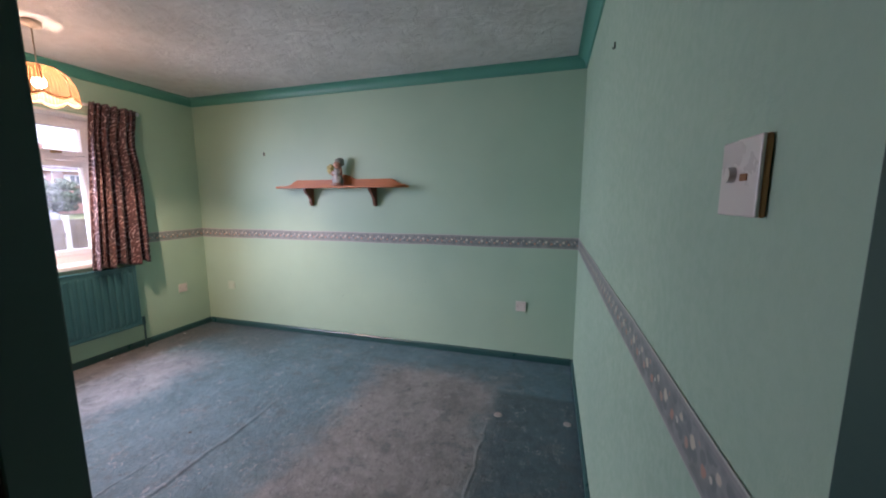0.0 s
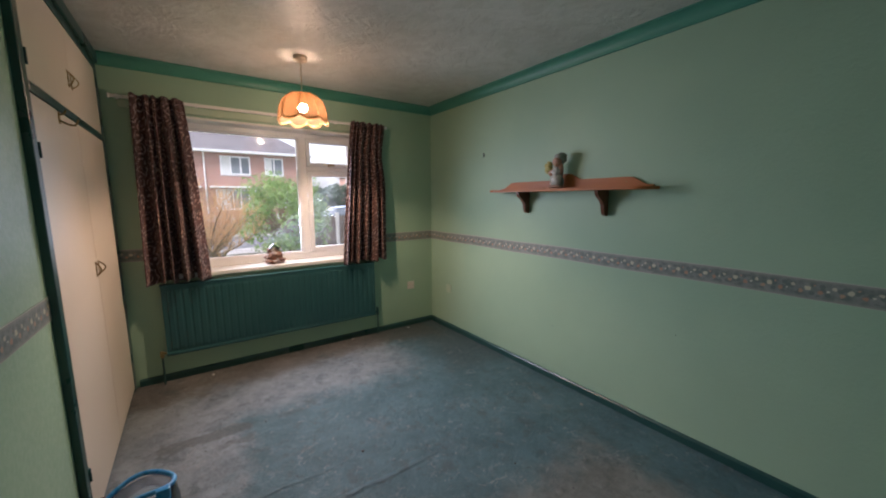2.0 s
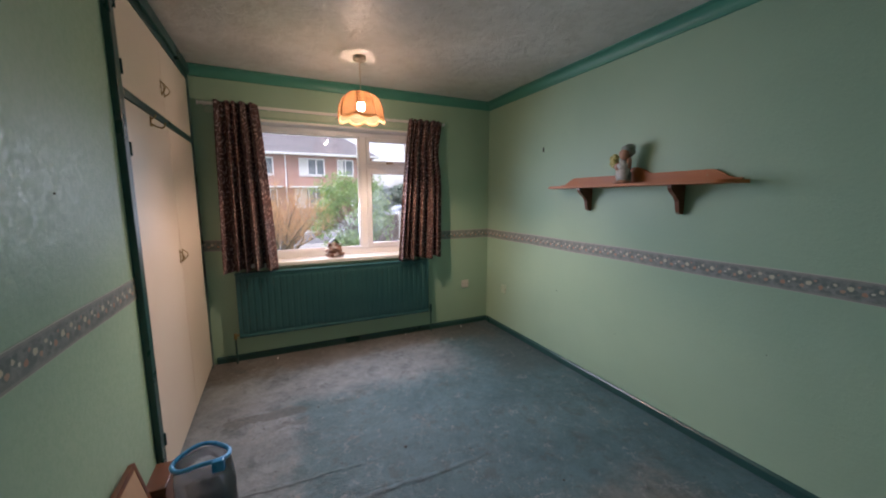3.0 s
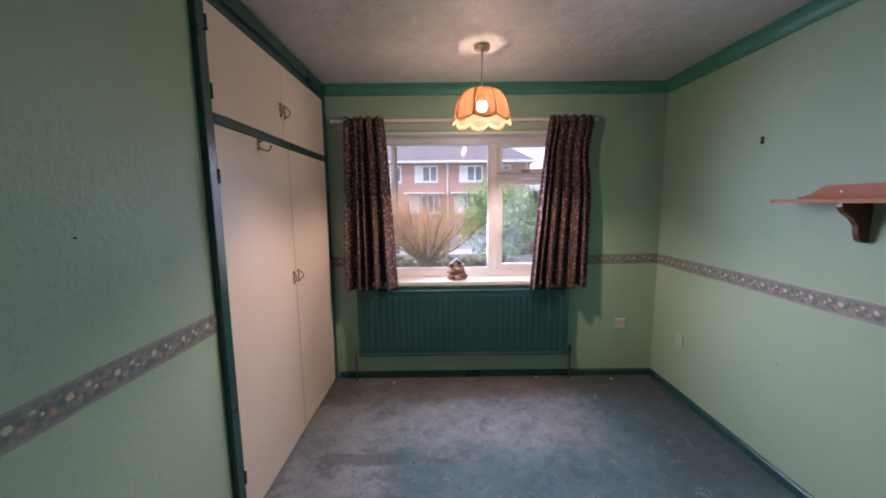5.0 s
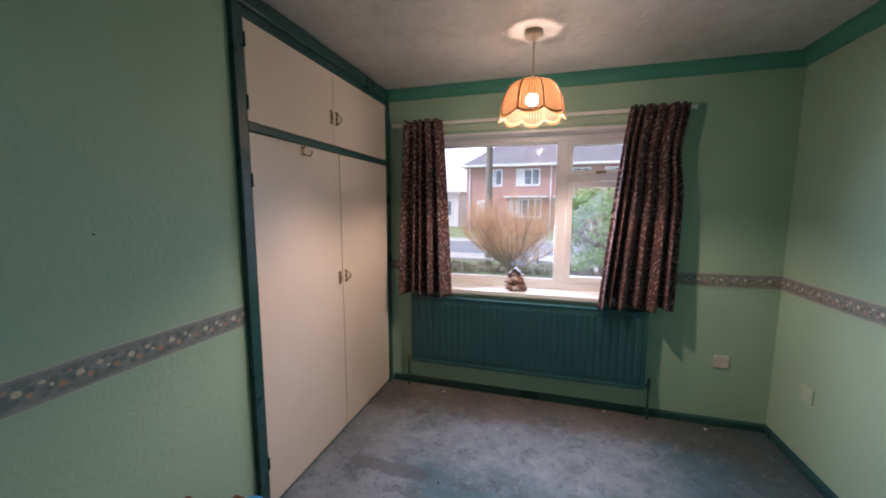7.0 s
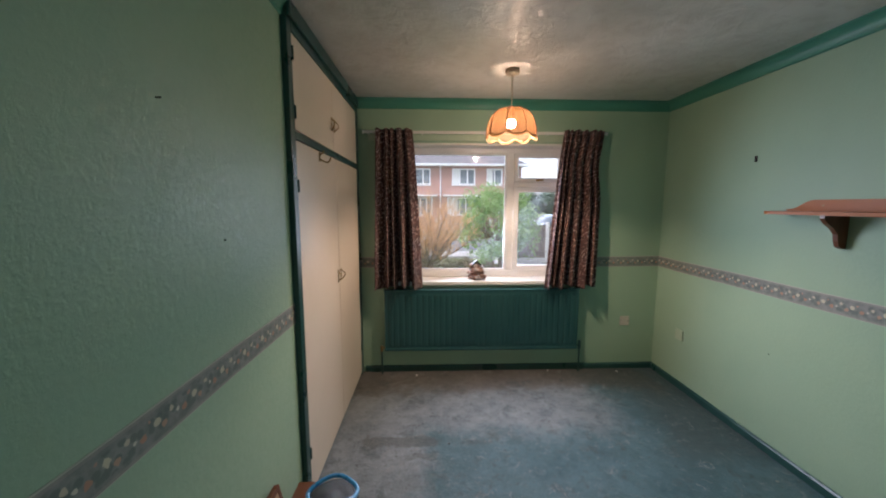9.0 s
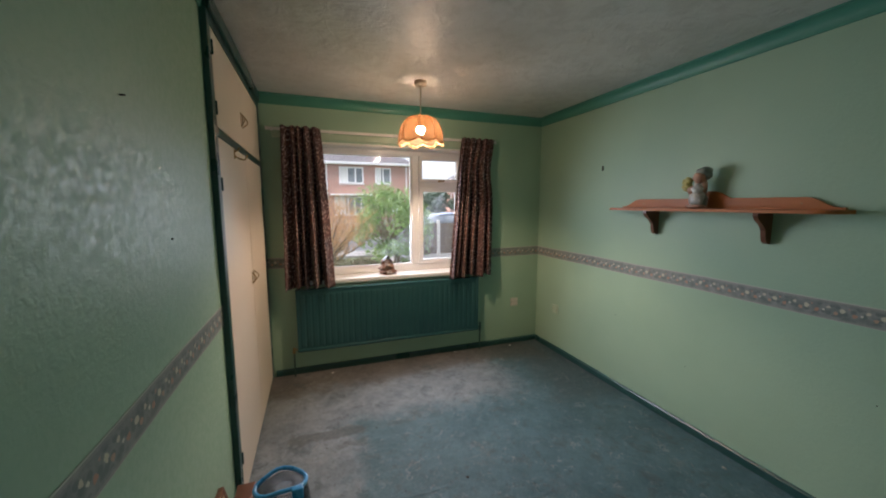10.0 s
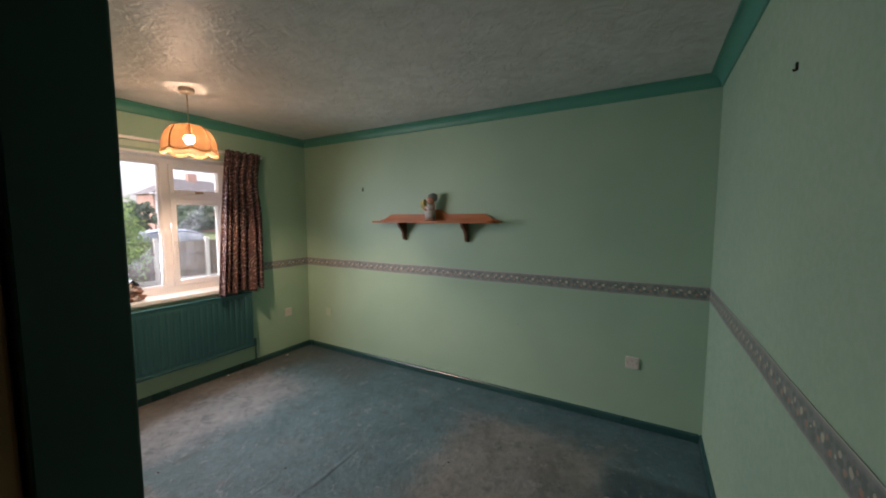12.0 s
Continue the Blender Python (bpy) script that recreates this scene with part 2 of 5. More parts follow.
def border_material():
    m, nt, p = blank("floral_border_paper")
    tc = nt.nodes.new("ShaderNodeTexCoord")
    uv = tc.outputs["UV"]
    u, v, _ = split(nt, uv)
    fine = grain(nt, uv, 90.0, 4)
    c = blend(nt, smooth(nt, grain(nt, uv, 25.0, 5, 0.6), 0.35, 0.65), (0.165, 0.198, 0.185), (0.262, 0.282, 0.268))
    leaves = cells(nt, uv, 34.0, flat=True)
    band = smooth(nt, calc(nt, "ABSOLUTE", calc(nt, "SUBTRACT", v, 0.047)), 0.024, 0.033, 1.0, 0.0)
    lf = calc(nt, "MULTIPLY", smooth(nt, leaves.outputs["Distance"], 0.28, 0.42, 0.8, 0.0), band)
    c = blend(nt, lf, c, (0.12, 0.16, 0.15))
    # wavering double row of blossoms, repeating along the strip
    for step, off, height, size, colour in ((0.135, 0.0, 0.052, 0.0105, (0.62, 0.58, 0.44)), (0.135, 0.042, 0.038, 0.009, (0.48, 0.25, 0.17)),
                                            (0.135, 0.085, 0.060, 0.0075, (0.60, 0.54, 0.42)), (0.135, 0.112, 0.036, 0.0085, (0.50, 0.31, 0.22)),
                                            (0.135, 0.066, 0.045, 0.005, (0.68, 0.66, 0.56)), (0.135, 0.022, 0.066, 0.005, (0.45, 0.28, 0.22))):
        du = calc(nt, "SUBTRACT", calc(nt, "MODULO", calc(nt, "ADD", u, 20 * step - off), step), step / 2)
        dv = calc(nt, "SUBTRACT", v, height)
        r = calc(nt, "SQRT", calc(nt, "ADD", calc(nt, "MULTIPLY", du, du), calc(nt, "MULTIPLY", dv, dv)))
        r = calc(nt, "ADD", r, calc(nt, "MULTIPLY", calc(nt, "SUBTRACT", grain(nt, uv, 70.0, 3), 0.5), 0.016))
        c = blend(nt, smooth(nt, r, size * 0.8, size * 1.15, 0.9, 0.0), c, colour)
    edge = calc(nt, "ABSOLUTE", calc(nt, "SUBTRACT", v, 0.047))
    c = blend(nt, smooth(nt, edge, 0.036, 0.038, 0.0, 0.55), c, (0.34, 0.32, 0.30))
    c = blend(nt, smooth(nt, edge, 0.0445, 0.0455, 0.0, 0.8), c, (0.52, 0.55, 0.47))
    c = blend(nt, calc(nt, "MULTIPLY", fine, 0.15), c, (0.12, 0.12, 0.12))
    put(nt, p.inputs["Base Color"], c)
    put(nt, p.inputs["Roughness"], 0.45)
    put(nt, p.inputs["Normal"], relief(nt, fine, 0.2, 0.001))
    return m


def curtain_material():
    m, nt, p = blank("paisley_curtain_cloth")
    tc = nt.nodes.new("ShaderNodeTexCoord")
    uv = tc.outputs["UV"]
    warp = nt.nodes.new("ShaderNodeTexNoise")
    put(nt, warp.inputs["Vector"], uv)
    put(nt, warp.inputs["Scale"], 7.0)
    add = nt.nodes.new("ShaderNodeVectorMath")
    add.operation = "MULTIPLY_ADD"
    nt.links.new(warp.outputs["Color"], add.inputs[0])
    add.inputs[1].default_value = (0.09, 0.09, 0.09)
    nt.links.new(uv, add.inputs[2])
    vc = cells(nt, add.outputs[0], 7.5, flat=True)
    rings = calc(nt, "SINE", calc(nt, "MULTIPLY", vc.outputs["Distance"], 24.0))
    scroll = smooth(nt, rings, 0.35, 0.7)
    broken = smooth(nt, grain(nt, uv, 30.0, 4), 0.42, 0.56)
    scroll = calc(nt, "MULTIPLY", scroll, broken)
    heart = smooth(nt, vc.outputs["Distance"], 0.12, 0.2, 1.0, 0.0)
    tone = split(nt, vc.outputs["Color"])[0]
    base = blend(nt, smooth(nt, grain(nt, uv, 14.0, 4), 0.35, 0.65), (0.060, 0.030, 0.032), (0.125, 0.054, 0.047))
    c = blend(nt, calc(nt, "MULTIPLY", heart, 0.7), base, blend(nt, tone, (0.17, 0.055, 0.035), (0.09, 0.05, 0.06)))
    c = blend(nt, calc(nt, "MULTIPLY", scroll, 0.85), c, blend(nt, tone, (0.56, 0.38, 0.33), (0.50, 0.42, 0.42)))
    weave = grain(nt, uv, 420.0, 2)
    c = blend(nt, calc(nt, "MULTIPLY", weave, 0.35), c, (0.03, 0.018, 0.018))
    put(nt, p.inputs["Base Color"], c)
    put(nt, p.inputs["Roughness"], 0.72)
    put(nt, p.inputs["Sheen Weight"], 0.15)
    put(nt, p.inputs["Normal"], relief(nt, weave, 0.25, 0.001))
    tr = nt.nodes.new("ShaderNodeBsdfTranslucent")
    put(nt, tr.inputs["Color"], c)
    mx = nt.nodes.new("ShaderNodeMixShader")
    mx.inputs[0].default_value = 0.22
    nt.links.new(p.outputs[0], mx.inputs[1])
    nt.links.new(tr.outputs[0], mx.inputs[2])
    nt.links.new(mx.outputs[0], nt.nodes["Material Output"].inputs["Surface"])
    return m


def shade_material(name, colour, through_part, ribbed):
    m, nt, p = blank(name)
    tc = nt.nodes.new("ShaderNodeTexCoord")
    u, v, _ = split(nt, tc.outputs["UV"])
    if ribbed:
        rib = calc(nt, "ADD", calc(nt, "MULTIPLY", calc(nt, "SINE", calc(nt, "MULTIPLY", u, 2 * math.pi * 64)), 0.5), 0.5)
        c = blend(nt, calc(nt, "MULTIPLY", rib, 0.85), colour, (colour[0] * 0.4, colour[1] * 0.33, colour[2] * 0.28))
    else:
        c = blend(nt, grain(nt, tc.outputs["UV"], 40.0, 4), colour, (colour[0] * 0.8, colour[1] * 0.75, colour[2] * 0.7))
    put(nt, p.inputs["Base Color"], c)
    put(nt, p.inputs["Roughness"], 0.8)
    tr = nt.nodes.new("ShaderNodeBsdfTranslucent")
    put(nt, tr.inputs["Color"], c)
    mx = nt.nodes.new("ShaderNodeMixShader")
    mx.inputs[0].default_value = through_part
    nt.links.new(p.outputs[0], mx.inputs[1])
    nt.links.new(tr.outputs[0], mx.inputs[2])
    last = mx.outputs[0]
    if ribbed:
        gap = nt.nodes.new("ShaderNodeBsdfTransparent")
        open_weave = nt.nodes.new("ShaderNodeMixShader")
        put(nt, open_weave.inputs[0], calc(nt, "MULTIPLY", calc(nt, "SUBTRACT", 1.15, rib), 0.52))
        nt.links.new(last, open_weave.inputs[1])
        nt.links.new(gap.outputs[0], open_weave.inputs[2])
        last = open_weave.outputs[0]
    nt.links.new(last, nt.nodes["Material Output"].inputs["Surface"])
    return m


def glass_material(name, tint, gloss_rough=0.0, haze=0.0):
    m, nt, p = blank(name)
    nt.nodes.remove(p)
    clear = nt.nodes.new("ShaderNodeBsdfTransparent")
    put(nt, clear.inputs[0], tint)
    gloss = nt.nodes.new("ShaderNodeBsdfGlossy")
    gloss.inputs["Roughness"].default_value = gloss_rough
    fr = nt.nodes.new("ShaderNodeFresnel")
    fr.inputs["IOR"].default_value = 1.45
    mx = nt.nodes.new("ShaderNodeMixShader")
    nt.links.new(fr.outputs[0], mx.inputs[0])
    nt.links.new(clear.outputs[0], mx.inputs[1])
    nt.links.new(gloss.outputs[0], mx.inputs[2])
    last = mx.outputs[0]
    # pale veil: glare put into the window glass, milkiness of the bag plastic
    if haze:
        veil_layer = nt.nodes.new("ShaderNodeBsdfTranslucent")
        veil_layer.inputs[0].default_value = (0.7, 0.72, 0.75, 1)
        mx2 = nt.nodes.new("ShaderNodeMixShader")
        put(nt, mx2.inputs[0], smooth(nt, grain(nt, coords(nt), 18.0, 4), 0.3, 0.75, haze * 0.4, haze * 1.5))
        nt.links.new(last, mx2.inputs[1])
        nt.links.new(veil_layer.outputs[0], mx2.inputs[2])
        last = mx2.outputs[0]
    nt.links.new(last, nt.nodes["Material Output"].inputs["Surface"])
    return m


def glow_material(name, colour, strength):
    m, nt, p = blank(name)
    put(nt, p.inputs["Base Color"], (0.9, 0.9, 0.9))
    put(nt, p.inputs["Emission Color"], colour)
    put(nt, p.inputs["Emission Strength"], strength)
    return m


def brick_material():
    m, nt, p = blank("red_brick")
    b = nt.nodes.new("ShaderNodeTexBrick")
    tc = nt.nodes.new("ShaderNodeTexCoord")
    x, y, z = split(nt, tc.outputs["Object"])
    cv = nt.nodes.new("ShaderNodeCombineXYZ")
    nt.links.new(calc(nt, "ADD", x, y), cv.inputs[0])
    nt.links.new(z, cv.inputs[1])
    nt.links.new(cv.outputs[0], b.inputs["Vector"])
    put(nt, b.inputs["Color1"], (0.42, 0.22, 0.17))
    put(nt, b.inputs["Color2"], (0.50, 0.27, 0.22))
    put(nt, b.inputs["Mortar"], (0.42, 0.36, 0.31))
    put(nt, b.inputs["Scale"], 1.0)
    put(nt, b.inputs["Brick Width"], 0.225)
    put(nt, b.inputs["Row Height"], 0.075)
    put(nt, b.inputs["Mortar Size"], 0.006)
    c = blend(nt, smooth(nt, grain(nt, tc.outputs["Object"], 0.8, 5), 0.3, 0.75, 0.0, 0.45), b.outputs["Color"], (0.38, 0.22, 0.18))
    put(nt, p.inputs["Base Color"], c)
    put(nt, p.inputs["Roughness"], 0.9)
    return m


def leaf_material(name, c1, c2, through_part=0.3):
    m, nt, p = blank(name)
    geo = nt.nodes.new("ShaderNodeNewGeometry")
    c = blend(nt, geo.outputs["Random Per Island"], c1, c2)
    put(nt, p.inputs["Base Color"], c)
    put(nt, p.inputs["Roughness"], 0.5)
    tr = nt.nodes.new("ShaderNodeBsdfTranslucent")
    put(nt, tr.inputs["Color"], c)
    mx = nt.nodes.new("ShaderNodeMixShader")
    mx.inputs[0].default_value = through_part
    nt.links.new(p.outputs[0], mx.inputs[1])
    nt.links.new(tr.outputs[0], mx.inputs[2])
    nt.links.new(mx.outputs[0], nt.nodes["Material Output"].inputs["Surface"])
    return m


PAPER = wallpaper_material()
CEILING = ceiling_material()
CARPET = floor_material()
BORDER = border_material()
CURTAIN = curtain_material()
COVING = plain("green_coving_paint", (0.060, 0.245, 0.185), (0.075, 0.28, 0.21), 3, 0.42, 0.15, 90)
TEAL = plain("dark_teal_gloss", (0.015, 0.062, 0.060), (0.022, 0.082, 0.078), 4, 0.32, 0.08, 60)
RADPAINT = plain("teal_radiator_paint", (0.018, 0.078, 0.086), (0.026, 0.10, 0.105), 3, 0.36, 0.06, 80)
JAMB = plain("dark_green_door_paint", (0.010, 0.045, 0.036), (0.016, 0.06, 0.048), 4, 0.4, 0.08, 60)
CREAM = plain("cream_door_paint", (0.70, 0.60, 0.50), (0.76, 0.67, 0.57), 2, 0.42, 0.06, 40)
WHITE = plain("white_paint", (0.74, 0.73, 0.70), (0.82, 0.81, 0.79), 3, 0.35, 0.05, 60)
UPVC = plain("white_window_plastic", (0.78, 0.78, 0.79), (0.84, 0.84, 0.85), 5, 0.36, 0.02, 60)
PLASTIC = plain("cream_plastic", (0.58, 0.54, 0.48), (0.64, 0.60, 0.53), 9, 0.3, 0.02, 100)
DULLPLASTIC = plain("painted_over_plastic", (0.40, 0.52, 0.39), (0.46, 0.57, 0.43), 20, 0.4, 0.05, 100)
BRASS = plain("tarnished_brass", (0.28, 0.19, 0.085), (0.45, 0.33, 0.16), 60, 0.35, 0.1, 200, 0.9)
BLACK = plain("black_iron", (0.015, 0.014, 0.013), (0.03, 0.028, 0.025), 60, 0.45, 0.1, 200, 0.5)
DARKSLOT = plain("dark_slot", (0.02, 0.015, 0.015), (0.03, 0.02, 0.02), 60, 0.6, 0.0, 200)
PINE = plain("orange_varnished_pine", (0.34, 0.095, 0.014), (0.45, 0.145, 0.026), 9, 0.55, 0.1, 120, stretch=(0.12, 1, 1))
DARKWOOD = plain("dark_varnished_wood", (0.10, 0.035, 0.015), (0.17, 0.06, 0.026), 14, 0.35, 0.1, 140, stretch=(1, 1, 0.15))
TANBOARD = plain("tan_hardboard", (0.42, 0.27, 0.17), (0.50, 0.34, 0.22), 12, 0.6, 0.1, 200)
HALLWOOD = plain("warm_hall_wood", (0.34, 0.16, 0.06), (0.42, 0.21, 0.09), 12, 0.45, 0.1, 160, stretch=(1, 1, 0.15))
HALLWALL = plain("beige_hall_wall", (0.45, 0.37, 0.28), (0.52, 0.43, 0.33), 3, 0.7, 0.1, 90)
# side of the switch plate, with its warm light put into the colour
LITEDGE = plain("lit_orange_edge", (0.68, 0.30, 0.11), (0.74, 0.36, 0.15), 12, 0.5, 0.05, 120)
# haze value puts the outdoor glare into the pane
GLASS = glass_material("window_glass", (0.97, 0.98, 0.97), 0.0, 0.035)
FARGLASS = plain("far_window_glass", (0.10, 0.12, 0.14), (0.30, 0.33, 0.36), 1.2, 0.12, 0.0, 20)
SHADE = shade_material("woven_straw_shade", (0.080, 0.040, 0.0145), 0.5, True)
FRINGE = shade_material("cream_scallop", (0.11, 0.065, 0.026), 0.5, False)
TRIM = plain("brown_braid", (0.20, 0.09, 0.035), (0.27, 0.13, 0.055), 60, 0.8, 0.2, 300)
BULB = glow_material("lit_bulb", (1.0, 0.71, 0.44), 660.0)
ROSEPLASTIC = plain("aged_white_plastic", (0.60, 0.48, 0.36), (0.66, 0.54, 0.42), 30, 0.4, 0.02, 100)
CLEARBAG = glass_material("clear_bag_plastic", (0.93, 0.95, 0.97), 0.12, 0.10)
BLUEPLASTIC = plain("blue_plastic", (0.03, 0.24, 0.55), (0.06, 0.33, 0.66), 30, 0.3, 0.05, 120)
BAGSTUFF = plain("dark_bag_contents", (0.035, 0.028, 0.024), (0.11, 0.085, 0.065), 25, 0.7, 0.4, 80, depth=0.01)
BRICK = brick_material()
TILES = plain("grey_roof_tiles", (0.13, 0.12, 0.125), (0.19, 0.175, 0.18), 1.2, 0.8, 0.3, 9)
GRASS = plain("winter_lawn", (0.10, 0.14, 0.045), (0.17, 0.20, 0.08), 0.8, 0.9, 0.4, 25, depth=0.03)
ASPHALT = plain("grey_asphalt", (0.10, 0.10, 0.105), (0.15, 0.15, 0.155), 0.5, 0.85, 0.2, 40)
PAVING = plain("pale_paving", (0.27, 0.25, 0.23), (0.34, 0.32, 0.30), 0.7, 0.85, 0.2, 30)
CONCRETE = plain("pale_concrete", (0.42, 0.41, 0.38), (0.52, 0.50, 0.47), 5, 0.85, 0.2, 60)
FENCEWOOD = plain("weathered_fence_wood", (0.10, 0.075, 0.055), (0.17, 0.135, 0.10), 5, 0.85, 0.2, 60, stretch=(1, 1, 0.2))
POLEWOOD = plain("telegraph_pole_wood", (0.13, 0.11, 0.085), (0.20, 0.17, 0.13), 8, 0.85, 0.2, 60, stretch=(1, 1, 0.1))
BARK = plain("grey_brown_bark", (0.16, 0.11, 0.07), (0.24, 0.17, 0.11), 30, 0.85, 0.3, 120)
TWIG = leaf_material("orange_brown_twigs", (0.56, 0.32, 0.14), (0.70, 0.44, 0.22), 0.2)
LEAF = leaf_material("fresh_green_leaves", (0.15, 0.28, 0.07), (0.34, 0.46, 0.16), 0.45)
DARKLEAF = leaf_material("dark_hedge_leaves", (0.06, 0.10, 0.065), (0.12, 0.17, 0.11), 0.3)
SHRUB = leaf_material("brown_green_shrub", (0.09, 0.10, 0.035), (0.20, 0.15, 0.07), 0.25)
CARPAINT = plain("pale_blue_car_paint", (0.36, 0.45, 0.62), (0.42, 0.51, 0.68), 2, 0.2, 0.0, 40, 0.2, coat=0.6)
RENDER = plain("white_house_wall", (0.68, 0.68, 0.66), (0.76, 0.76, 0.74), 1, 0.85, 0.1, 20)
RUBBER = plain("black_rubber", (0.02, 0.02, 0.02), (0.035, 0.035, 0.035), 20, 0.8, 0.1, 90)
STONE = plain("grey_ornament_stone", (0.26, 0.21, 0.19), (0.60, 0.53, 0.48), 22, 0.6, 0.4, 120, depth=0.004)
RUSTSTONE = plain("rusty_ornament_stone", (0.17, 0.08, 0.055), (0.40, 0.24, 0.17), 28, 0.55, 0.4, 120, depth=0.004)
HATGREY = plain("glazed_grey", (0.11, 0.14, 0.115), (0.25, 0.27, 0.22), 34, 0.35, 0.2, 160)
FIGBROWN = plain("glazed_rose_brown", (0.30, 0.14, 0.085), (0.52, 0.30, 0.20), 30, 0.35, 0.2, 160)
FIGFLOWER = plain("glazed_yellow_green", (0.30, 0.27, 0.07), (0.55, 0.47, 0.16), 70, 0.4, 0.2, 200)
FIGPALE = plain("glazed_cream", (0.20, 0.20, 0.17), (0.62, 0.60, 0.54), 38, 0.35, 0.2, 200)

# ---- mesh helpers ----


def box(bm, x0, x1, y0, y1, z0, z1, bevel=0.0):
    made = bmesh.new()
    bmesh.ops.create_cube(made, size=1.0)
    bmesh.ops.transform(made, matrix=Matrix.Translation(((x0 + x1) / 2, (y0 + y1) / 2, (z0 + z1) / 2)) @ Matrix.Diagonal((abs(x1 - x0), abs(y1 - y0), abs(z1 - z0), 1)), verts=made.verts)
    if bevel:
        bmesh.ops.bevel(made, geom=made.edges[:], offset=bevel, segments=2, affect="EDGES", profile=0.5)
    join(bm, made)
    return bm


def join(bm, other, m=None):
    if m is not None:
        bmesh.ops.transform(other, matrix=m, verts=other.verts)
    tmp = bpy.data.meshes.new("tmp")
    other.to_mesh(tmp)
    bm.from_mesh(tmp)
    bpy.data.meshes.remove(tmp)
    other.free()
    return bm


def B(*a, bevel=0.0):
    return box(bmesh.new(), *a, bevel=bevel)


def rod(bm, p0, p1, r0, r1=None, sides=10, caps=True):
    """A tapered bar between two points."""
    r1 = r0 if r1 is None else r1
    p0, p1 = Vector(p0), Vector(p1)
    q = (p1 - p0).to_track_quat("Z", "Y")
    rings = []
    for p, r in ((p0, r0), (p1, r1)):
        rings.append([bm.verts.new(p + q @ Vector((r * math.cos(2 * math.pi * i / sides), r * math.sin(2 * math.pi * i / sides), 0))) for i in range(sides)])
    for i in range(sides):
        bm.faces.new((rings[0][i], rings[0][(i + 1) % sides], rings[1][(i + 1) % sides], rings[1][i]))
    if caps:
        bm.faces.new(rings[0][::-1])
        bm.faces.new(rings[1])
    return bm


def tube(bm, pts, r, sides=8):
    for a, b in zip(pts[:-1], pts[1:]):
        rod(bm, a, b, r, r, sides)
    return bm


def lathe(bm, rows, at, sides=24, flat=False):
    """Turn rows of (radius, height) round the upright through at."""
    rings = []
    for r, z in rows:
        rings.append([bm.verts.new((at[0] + r * math.cos(2 * math.pi * i / sides), at[1] + r * math.sin(2 * math.pi * i / sides), at[2] + z)) for i in range(sides)])
    for a, b in zip(rings[:-1], rings[1:]):
        for i in range(sides):
            f = bm.faces.new((a[i], a[(i + 1) % sides], b[(i + 1) % sides], b[i]))
            f.smooth = not flat
    bm.faces.new(rings[0][::-1])
    bm.faces.new(rings[-1])
    return bm


def sweep(bm, section, axis, a, b):
    """A prism: the section's points (u, w) run along axis from a to b; w is up, u the other level axis."""
    ends = []
    for s in (a, b):
        ends.append([bm.verts.new((s, u, w) if axis == "x" else (u, s, w)) for u, w in section])
    n = len(section)
    for i in range(n):
        bm.faces.new((ends[0][i], ends[0][(i + 1) % n], ends[1][(i + 1) % n], ends[1][i]))
    bm.faces.new(ends[0][::-1])
    bm.faces.new(ends[1])
    bmesh.ops.recalc_face_normals(bm, faces=bm.faces)
    return bm


def part(name, bm, material, parent=None, label="", smooth_shade=False):
    bmesh.ops.recalc_face_normals(bm, faces=bm.faces)
    me = bpy.data.meshes.new(name)
    if smooth_shade:
        for f in bm.faces:
            f.smooth = True
    bm.to_mesh(me)
    bm.free()
    me.materials.append(material)
    ob = new(name, me)
    if parent is not None:
        ob.parent = parent
        ob.matrix_parent_inverse = parent.matrix_basis.inverted() if parent.parent is None else (parent.parent.matrix_basis @ parent.matrix_parent_inverse @ parent.matrix_basis).inverted()
    return tagged(ob, label)


def thing(name, at, label, category, group="", kind=""):
    ob = new(name)
    ob.matrix_basis = Matrix.Translation(at)
    ob.empty_display_size = 0.1
    return tagged(ob, label, category, group, kind)


def setting(name, bm, material, label, category):
    return tagged(part(name, bm, material), label, category, "", "structure")


# ---- the room's shell ----
T = 0.26
setting("floor", B(XW, XE, YS, YN, -0.14, FZ), CARPET, "worn stained blue carpet, dusty brown patches, sill shade painted in", "floor")
setting("ceiling", B(XW - T, XE + 0.1, YS - 0.6, YN + 0.1, H, H + 0.12), CEILING, "white textured plaster ceiling with gloss", "ceiling")
w = B(XW - T, XW, YS - 0.7, WY0, -0.14, H)
box(w, XW - T, XW, WY1, YN + 0.1, -0.14, H)
box(w, XW - T, XW, WY0, WY1, -0.14, WZ0)
box(w, XW - T, XW, WY0, WY1, WZ1, H)
setting("wall_west", w, PAPER, "mint green embossed wallpaper wall round the window", "wall")
setting("wall_north", B(XW, XE, YN, YN + 0.1, -0.14, H), PAPER, "mint green embossed wallpaper wall behind the shelf", "wall")
setting("wall_east", B(XE, XE + 0.1, YS - 0.12, YN + 0.1, -0.14, H), PAPER, "mint green embossed wallpaper wall with light switch", "wall")
w = B(CX1, DX0 - 0.03, YS - 0.105, YS, -0.14, H)
box(w, DX0 - 0.03, XE, YS - 0.105, YS, DZ + 0.03, H)
setting("wall_south", w, PAPER, "mint green embossed wallpaper wall beside the wardrobe", "wall")
setting("wall_wardrobe_back", B(XW, CX1, YS - 0.7, YS - 0.6, -0.14, H), HALLWALL, "plain wall closing the wardrobe's back", "wall")
setting("wall_wardrobe_side", B(CX1, CX1 + 0.06, YS - 0.7, YS - 0.105, -0.14, H), HALLWALL, "plain wall closing the wardrobe's side", "wall")

